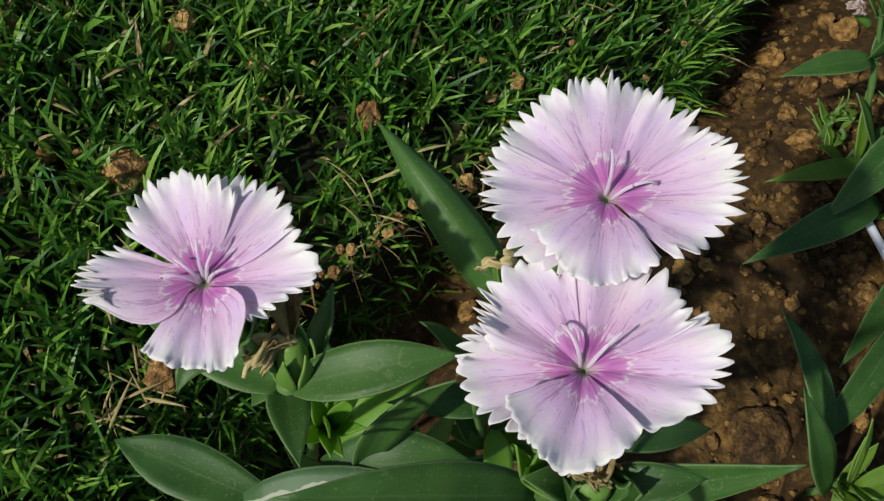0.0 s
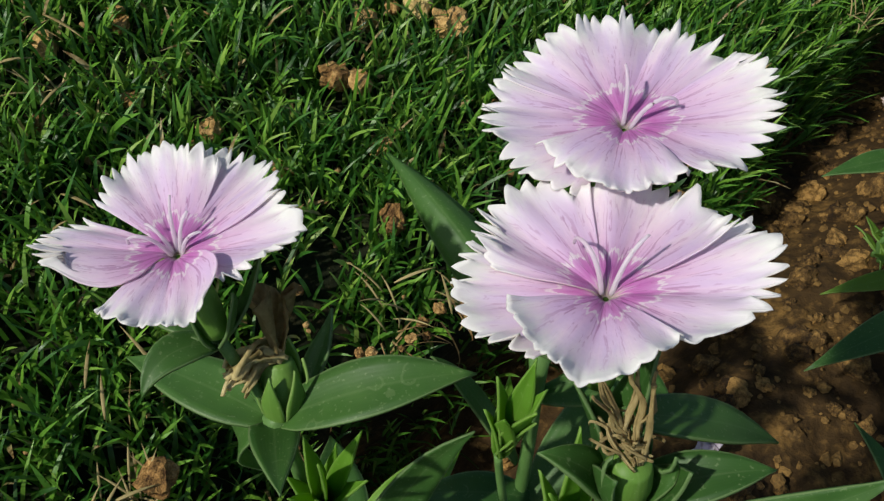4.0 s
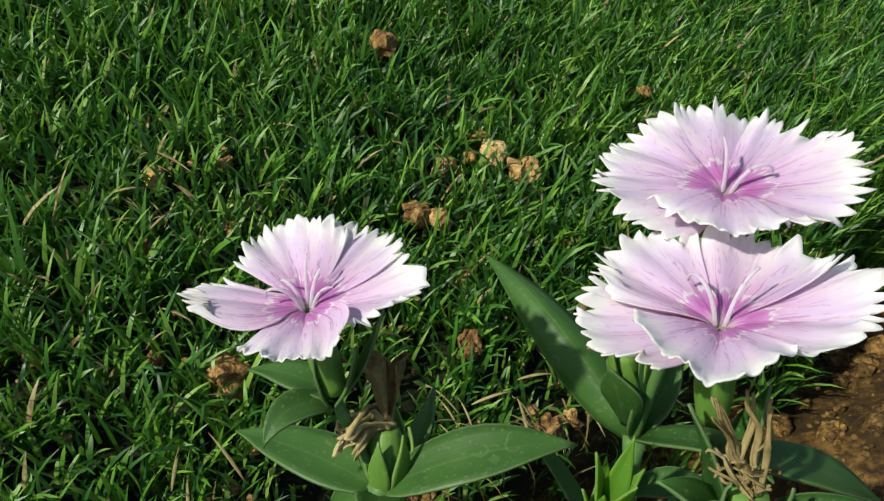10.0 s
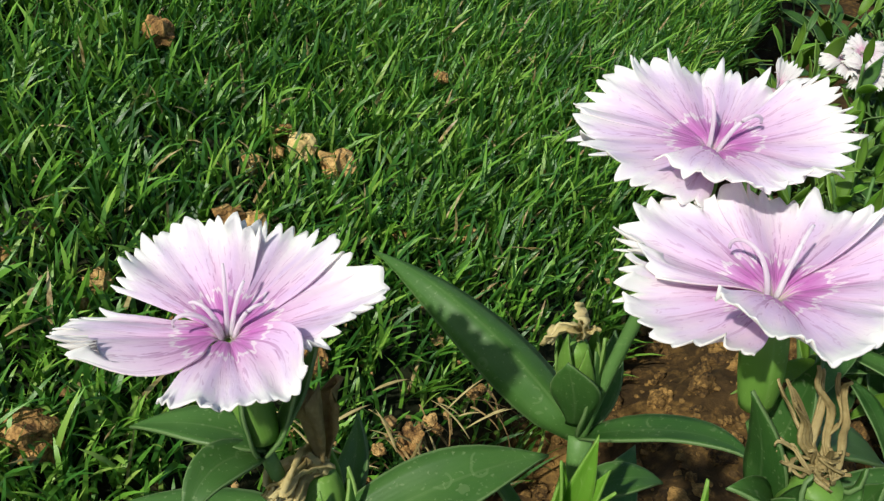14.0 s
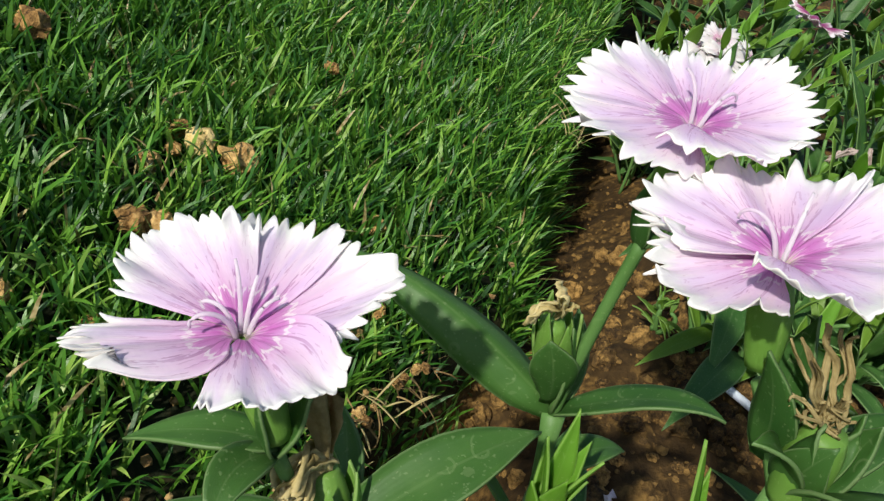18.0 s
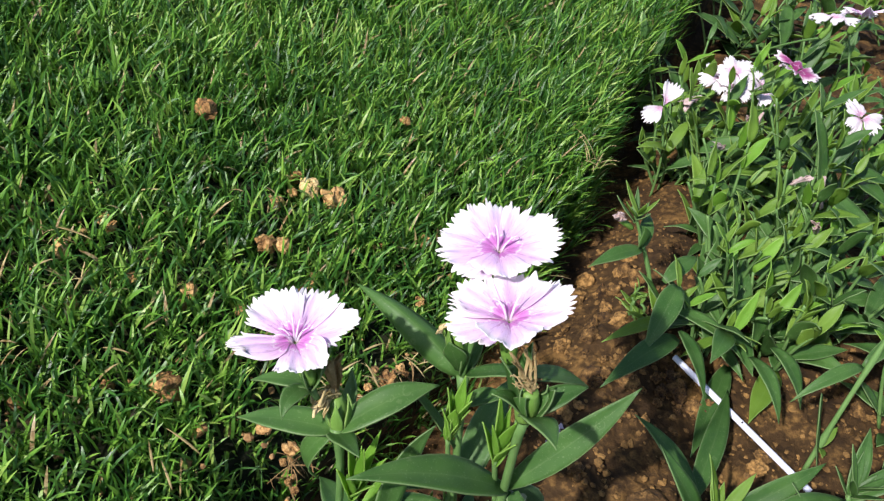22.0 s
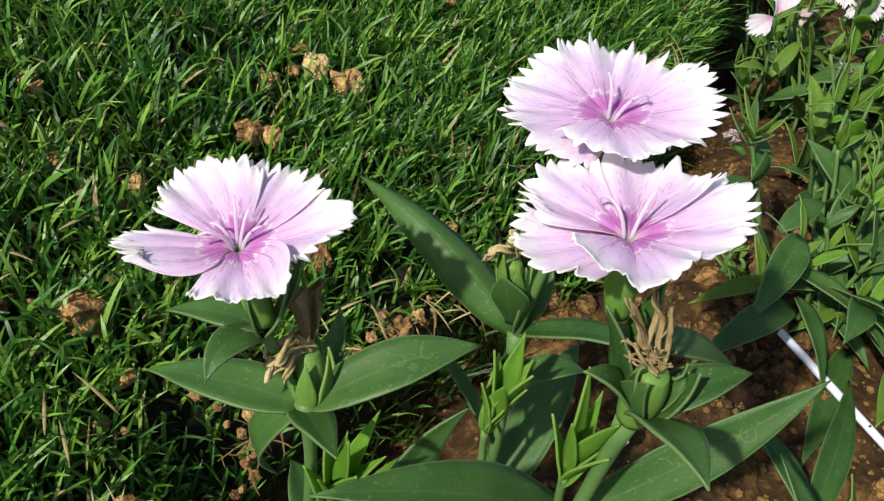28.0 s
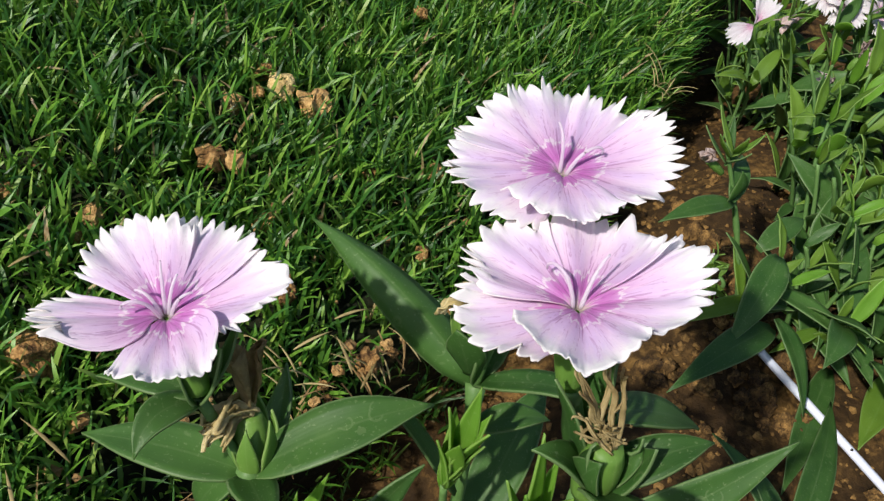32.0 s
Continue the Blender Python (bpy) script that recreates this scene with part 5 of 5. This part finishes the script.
for tip in ((0.198, 0.396, 0.010), (0.246, 0.420, 0.020)):
    leaf(two, (0.228, 0.403, 0.004), tip, 0.008, (0, 0, 0.004), material=LEAF_YOUNG)
at_rest(two)
bush((0.305, 0.320), 10, 0.092, 25, 0.048, 0.036, label="tall leafy dianthus with pale and wine-red flowers", flowers=(
    ((0.262, 0.372, 0.098), (-0.05, -0.15), 0.016, PETAL_WINE, 5), ((0.279, 0.322, 0.102), (0.15, 0.35), 0.014, PETAL_WHITE, 5), ((0.283, 0.317, 0.094), (-0.3, 0.9), 0.012, PETAL_WHITE, 3)))
leaf_clump = thing("dianthus_plant", (0.226, 0.338, ground_z(0.226, 0.338)), "young dianthus with one broad upright oval leaf", "flower plant", "garden pinks")
leaf(leaf_clump, (0.226, 0.336, ground_z(0.226, 0.338) - 0.001), (0.2180, 0.352, 0.052), 0.017, (-0.002, -0.004, 0.004), up=(0.2, -0.7, 0.6), broad=0.5)
for k in range(7):
    a = 2.4 * k
    leaf(leaf_clump, (0.228, 0.338, ground_z(0.226, 0.338) + 0.002 * k), (0.228 + 0.022 * math.cos(a), 0.338 + 0.022 * math.sin(a), 0.006 + 0.005 * k), 0.0065, (0, 0, 0.003), material=LEAF_YOUNG if k % 2 else LEAF)
at_rest(leaf_clump)
bush((0.315, 0.405), 10, 0.085, 26, 0.052, 0.034, young=0.45)
bush((0.255, 0.420), 8, 0.050, 40, 0.040, 0.030, young=0.5)
bush((0.400, 0.470), 10, 0.090, 27, 0.060, 0.038, flowers=(
    ((0.330, 0.440, 0.104), (0.1, -0.3), 0.018, PETAL_WHITE, 5), ((0.360, 0.450, 0.106), (0.0, -0.5), 0.017, PETAL, 5)))
bush((0.300, 0.500), 9, 0.070, 28, 0.050, 0.034, young=0.2)
bush((0.395, 0.350), 10, 0.088, 29, 0.055, 0.038)
bush((0.340, 0.235), 8, 0.075, 41, 0.045, 0.038)
bush((0.235, 0.085), 5, 0.048, 32, 0.030, 0.038)
bush((0.165, 0.078), 4, 0.030, 42, 0.024, 0.030, young=0.2)
bush((0.272, 0.168), 6, 0.060, 33, 0.032, 0.038, flowers=(((0.250, 0.153, 0.050), (-0.3, -0.4), 0.014, PETAL_WHITE, 5),))
bush((0.078, 0.086), 3, 0.024, 34, 0.018, 0.026, young=0.25)
bush((0.035, 0.075), 3, 0.034, 43, 0.018, 0.028, young=0.35)
bush((0.500, 0.620), 10, 0.090, 35, 0.080, 0.042)
bush((0.540, 0.470), 10, 0.088, 36, 0.075, 0.042)
bush((0.430, 0.660), 9, 0.080, 37, 0.080, 0.042)
bush((0.680, 0.680), 10, 0.090, 38, 0.100, 0.046)
bush((0.600, 0.840), 9, 0.090, 39, 0.100, 0.046)


# ---- loose things in the bed and on the lawn ----
def clod_mesh(name, seed, material, squash=0.7, rough=0.32):
    bm = bmesh.new()
    bmesh.ops.create_icosphere(bm, subdivisions=3, radius=1.0)
    for v in bm.verts:
        d = v.co.normalized()
        k = 1 + rough * noise.noise(d * 1.3 + Vector((seed * 3.1, 0, 0))) + rough * 0.7 * noise.noise(d * 3.1 + Vector((0, seed * 2.7, 0))) + rough * 0.3 * noise.noise(d * 7 + Vector((0, 0, seed)))
        v.co = Vector((d.x * k, d.y * k * 0.85, d.z * k * squash))
    me = bpy.data.meshes.new(name)
    bm.to_mesh(me)
    bm.free()
    me.polygons.foreach_set("use_smooth", np.full(len(me.polygons), False))
    me.materials.append(material)
    return me


CLAYS = [clod_mesh("clay_lump", k, CLAY, 0.75, 0.45) for k in range(4)] + [clod_mesh("clay_lump", 9, CLAY_PALE, 0.8)]


def lump(x, y, size, kind=0, turn=0.0, sink=0.25):
    z = (lawn_top(x, y) - (0.004 if size < 0.0047 else 0.001)) if lawn_share(x, y) > 0.5 else ground_z(x, y)
    ob = new("clay_lump", CLAYS[kind])
    ob.matrix_basis = pose(x, y, z + size * (0.15 - sink), 8 * turn, 5 * turn, 57 * turn) @ Matrix.Diagonal((size, size, size, 1))
    return tagged(ob, "pale yellow crumbly lump of dry clay on the grass" if kind == 4 else "brown lump of dry clay lying in the grass", "clay lump", "clay lumps on the lawn")


lump(0.023, 0.374, 0.0032, 0, 0.0)
lump(-0.058, 0.300, 0.0045, 3, 0.7)
lump(-0.049, 0.307, 0.0031, 0, 1.4)
lump(-0.057, 0.269, 0.005, 2, 2.1)
lump(-0.047, 0.318, 0.0042, 0, 2.8)
lump(-0.139, 0.278, 0.0032, 2, 3.5)
lump(-0.136, 0.273, 0.0033, 1, 4.2)
lump(-0.156, 0.259, 0.0043, 2, 4.9)
lump(-0.006, 0.275, 0.0032, 0, 5.6)
lump(0.021, 0.283, 0.0043, 2, 0.3)
lump(-0.100, 0.241, 0.0042, 1, 1.0)
lump(-0.104, 0.232, 0.0031, 2, 1.7)
lump(-0.126, 0.245, 0.0039, 2, 2.4)
lump(-0.077, 0.232, 0.003, 2, 3.1)
lump(-0.046, 0.247, 0.004, 1, 3.8)
lump(0.012, 0.244, 0.0031, 3, 4.5)
lump(-0.149, 0.230, 0.0033, 2, 5.2)
lump(-0.132, 0.191, 0.0028, 2, 5.9)
lump(-0.164, 0.183, 0.0038, 2, 0.6)
lump(-0.090, 0.132, 0.0055, 1, 1.3)
lump(-0.058, 0.164, 0.0034, 0, 2.0)
lump(-0.069, 0.173, 0.0036, 1, 2.7)
lump(-0.095, 0.172, 0.0032, 2, 3.4)
lump(-0.011, 0.198, 0.0043, 0, 4.1)
lump(0.002, 0.175, 0.0029, 3, 4.8)
lump(-0.040, 0.310, 0.0056, 4, 5.5, 0.35)
lump(-0.027, 0.305, 0.0068, 1, 0.2, 0.4)
lump(-0.064, 0.269, 0.0058, 0, 0.9)
lump(-0.094, 0.357, 0.0068, 2, 1.6)
lump(-0.110, 0.190, 0.008, 3, 2.3)
lump(-0.039, 0.219, 0.0048, 1, 5)


def straw(x, y, length, az, rise=0.1):
    """One dry bent blade lying on the grass."""
    z = lawn_top(x, y) + 0.002
    d = np.array((math.cos(radians(az)), math.sin(radians(az)), rise))
    a = np.array((x, y, z)) - d * length / 2
    g, u = blade_grid(a, a + d * length, 0.0009, (0, 0, 0.0010), np.array((0, 0, 1.0)), 0.3, 9, 3)
    v, f, uvs = sheet(g, u, 0.0003)
    return tagged(new("straw", mesh_from("straw", v, f, STRAW, uvs)), "dry straw-coloured blade lying on the grass", "dry grass", "dry blades on the lawn")


straw(-0.114, 0.157, 0.014, 100)
straw(-0.108, 0.149, 0.013, 110)
straw(-0.102, 0.163, 0.018, 140)
straw(-0.088, 0.123, 0.013, -8)
straw(-0.094, 0.126, 0.012, 30)
straw(-0.100, 0.122, 0.018, 75)
straw(-0.118, 0.292, 0.011, -5)
straw(-0.114, 0.218, 0.013, 35)
straw(-0.129, 0.203, 0.012, -20)
straw(-0.017, 0.211, 0.012, 20)
straw(-0.160, 0.245, 0.012, 25)
straw(-0.150, 0.262, 0.018, -30)
straw(-0.145, 0.238, 0.014, 65)
straw(-0.020, 0.196, 0.014, 110)
straw(-0.012, 0.190, 0.012, 60)
straw(-0.030, 0.200, 0.014, 30)


def tuft(x, y, n, length, seed):
    """A dead tuft: thin straw-coloured blades that spread from one crown."""
    rng = random.Random(seed)
    z = lawn_top(x, y) - 0.006
    verts, faces, uvl = [], [], []
    for k in range(n):
        a, rise = rng.uniform(0, 6.28), rng.uniform(0.15, 0.9)
        ln = length * rng.uniform(0.5, 1.2)
        b = np.array((x + rng.gauss(0, 0.003), y + rng.gauss(0, 0.003), z))
        d = np.array((math.cos(a) * math.cos(rise), math.sin(a) * math.cos(rise), math.sin(rise)))
        g, u = blade_grid(b, b + d * ln, 0.0006, (0, 0, 0.12 * ln), np.array((0, 0, 1.0)), 0.3, 7, 3, rng=rng)
        v, f, uvs = sheet(g, u, 0.0002)
        o = len(verts)
        verts += list(v)
        uvl += list(uvs)
        faces += [tuple(o + i for i in q) for q in f]
    ob = new("dry_tuft", mesh_from("dry_tuft", verts, faces, STRAW, uvl))
    return tagged(ob, "tuft of dead straw-coloured grass in the lawn", "dry grass", "dry tufts in the lawn")


tuft(-0.150, 0.240, 12, 0.014, 61)
tuft(-0.163, 0.262, 10, 0.013, 62)
tuft(-0.092, 0.126, 12, 0.013, 63)
tuft(-0.104, 0.118, 12, 0.012, 64)
tuft(-0.060, 0.290, 8, 0.012, 65)
tuft(-0.010, 0.196, 9, 0.015, 66)
tuft(0.008, 0.206, 7, 0.014, 67)
tuft(-0.034, 0.190, 8, 0.014, 68)
tuft(0.150, 0.362, 10, 0.022, 69)


# the white stick on the soil
def stick():
    a, b = np.array((0.1540, 0.2170, 0.0058)), np.array((0.1935, 0.1325, 0.0085))
    s = np.linspace(0, 1, 12)[:, None]
    ob = new("stick", tube_mesh("stick", a + (b - a) * s, [0.0017] * 12, PLASTIC, 14))
    tagged(ob, "thin white plastic stick lying on the soil", "stick")
    mid = a + (b - a) * 0.52
    part = new("hole", tube_mesh("hole", [mid + np.array((-0.0006, -0.0004, 0.0010)), mid + np.array((-0.0006, -0.0004, 0.0018))], [0.0006, 0.0005], HOLE, 8))
    part.parent = ob
    return ob


stick()
fallen = thing("fallen_flower", (0.063, 0.163, 0.004), "small dried white flower fallen on the soil", "flower")
withered(fallen, (0.061, 0.161, 0.005), (0.067, 0.166, 0.012), 5, 0.0022, 0.0026, 51, STYLE)
at_rest(fallen)

# ---- soil clods, the larger ones each on its own ----
CLODS = [clod_mesh("soil_clod", 20 + k, SOIL_CLOD, 0.75, 0.45) for k in range(7)]
rng_clod = random.Random(77)
placed = 0
while placed < 290:
    if placed < 120:
        x, y = rng_clod.uniform(0.06, 0.17), rng_clod.uniform(0.18, 0.31)
    else:
        x, y = rng_clod.uniform(-0.03, 0.30), rng_clod.uniform(0.05, 0.42)
    if lawn_share(x, y) > 0.25:
        continue
    r = 0.0016 + 0.0048 * rng_clod.random() ** 2.4 + (0.0022 * rng_clod.random() ** 3 if x < 0.2 and y > 0.19 else 0.0)
    ob = new("soil_clod", CLODS[placed % 7])
    ob.parent = GROUND_OB
    ob.matrix_basis = pose(x, y, ground_z(x, y) + 0.25 * r, rng_clod.uniform(0, 360), rng_clod.uniform(0, 360), rng_clod.uniform(0, 360)) @ Matrix.Diagonal((r, r, r, 1))
    placed += 1


def crumbs(name, n_all, box, small, large, on_lawn, material, label, category):
    """Fine crumbs, too small to pick apart."""
    rng = random.Random(78 + n_all)
    bm = bmesh.new()
    bmesh.ops.create_icosphere(bm, subdivisions=1, radius=1.0)
    co = np.array([v.co[:] for v in bm.verts])
    fs = [[v.index for v in f.verts] for f in bm.faces]
    bm.free()
    verts, faces = [], []
    n = 0
    while n < n_all:
        x, y = rng.uniform(box[0], box[1]), rng.uniform(box[2], box[3])
        share = lawn_share(x, y)
        if (share < 0.8) if on_lawn else (share > 0.55):
            continue
        r = small + large * rng.random() ** 2
        k = co * r * np.array([[rng.uniform(0.6, 1.3)] for _ in co])
        z = lawn_top(x, y) - rng.uniform(0.006, 0.012) if on_lawn else ground_z(x, y) + 0.2 * r
        b = len(verts)
        verts += list(k * (1, 1, 0.7) + np.array((x, y, z)))
        faces += [[b + i for i in f] for f in fs]
        n += 1
    ob = new(name, mesh_from(name, verts, faces, material, smooth=False))
    return tagged(ob, label, category, kind="stuff")


crumbs("soil_crumbs", 3200, (-0.06, 0.34, 0.03, 0.46), 0.0006, 0.0019, False, SOIL_CRUMB, "loose brown crumbs of soil in the flower bed", "soil")
crumbs("thatch", 260, (-0.26, 0.10, 0.05, 0.30), 0.0008, 0.0019, True, THATCH, "brown dead bits and crumbs among the grass", "dead grass")
scrap = thing("fallen_petal", (0.0665, 0.1652, ground_z(0.0665, 0.1652) + 0.001), "small white toothed petal fallen on the soil", "petal")
petal(scrap, np.array((0.0648, 0.1630, ground_z(0.0665, 0.1652) + 0.0015)), flower_axes(0.3, 0.5), 50, 34, (0.0062, 0.0070, 0.0060), lift=0.2, teeth=7, bite=0.2, material=PETAL_WHITE, seed=77)
at_rest(scrap)
def fringe(n_all, y0, y1, seed):
    """Dead brown fibres and roots that hang from the cut edge of the turf."""
    rng = np.random.default_rng(seed)
    verts, uvs, faces = [], [], []
    rows = 6
    for k in range(n_all):
        y = rng.uniform(y0, y1)
        clump = noise.noise((y * 90, 3.0, 1.0))
        if clump < -0.1 and rng.random() < 0.7:
            continue
        x = float(edge_x(y)) + rng.normal(-0.004, 0.004)
        p = np.array((x, y, lawn_top(x, y) - rng.uniform(0.002, 0.012)))
        az = -0.75 + rng.normal(0, 0.9)
        d = np.array((math.cos(az), math.sin(az), 0.0))
        length, width = rng.uniform(0.006, 0.019), rng.uniform(0.0003, 0.0009)
        up0, drop, sway = rng.uniform(-0.8, 0.7), rng.uniform(0.6, 2.2), rng.normal(0, 0.9)
        sd = np.array((-d[1], d[0], rng.normal(0, 0.5)))
        b = len(verts)
        for i in range(rows):
            q = i / (rows - 1)
            w = width / 2 * (1 - 0.6 * q)
            verts += [p - sd * w, p + sd * w]
            uvs += [(q, 0.0), (q, 1.0)]
            a = up0 - drop * q
            p = p + (d * math.cos(a) + sd * 0.3 * math.sin(sway + 3 * q) + np.array((0, 0, math.sin(a)))) * length / (rows - 1)
        for i in range(rows - 1):
            faces.append((b + 2 * i, b + 2 * i + 1, b + 2 * i + 3, b + 2 * i + 2))
    ob = new("dry_roots", mesh_from("dry_roots", verts, faces, FIBRE, uvs))
    return tagged(ob, "dead brown fibres hanging from the cut turf edge", "dead grass", kind="stuff")


fringe(90, 0.152, 0.225, 31)
for k in range(26):
    y = 0.140 + 0.0034 * k + rng_clod.uniform(-0.002, 0.002)
    x = float(edge_x(y)) + rng_clod.uniform(-0.008, 0.001)
    r = rng_clod.uniform(0.0011, 0.0024)
    ob = new("clay_lump", CLAYS[k % 4])
    ob.matrix_basis = pose(x, y, lawn_top(x, y) - rng_clod.uniform(0.003, 0.010), 70 * k, 40 * k, 57 * k) @ Matrix.Diagonal((r, r, r, 1))
    tagged(ob, "small brown crumb of clay caught in the turf edge", "clay lump", "crumbs along the turf edge")
stone = new("stone", clod_mesh("stone", 61, SOIL_CLOD, 0.45, 0.2))
stone.matrix_basis = pose(0.105, 0.130, ground_z(0.105, 0.130) + 0.002, 0, 0, 30) @ Matrix.Diagonal((0.012, 0.012, 0.012, 1))
tagged(stone, "flat dark stone half sunk in the soil", "stone")
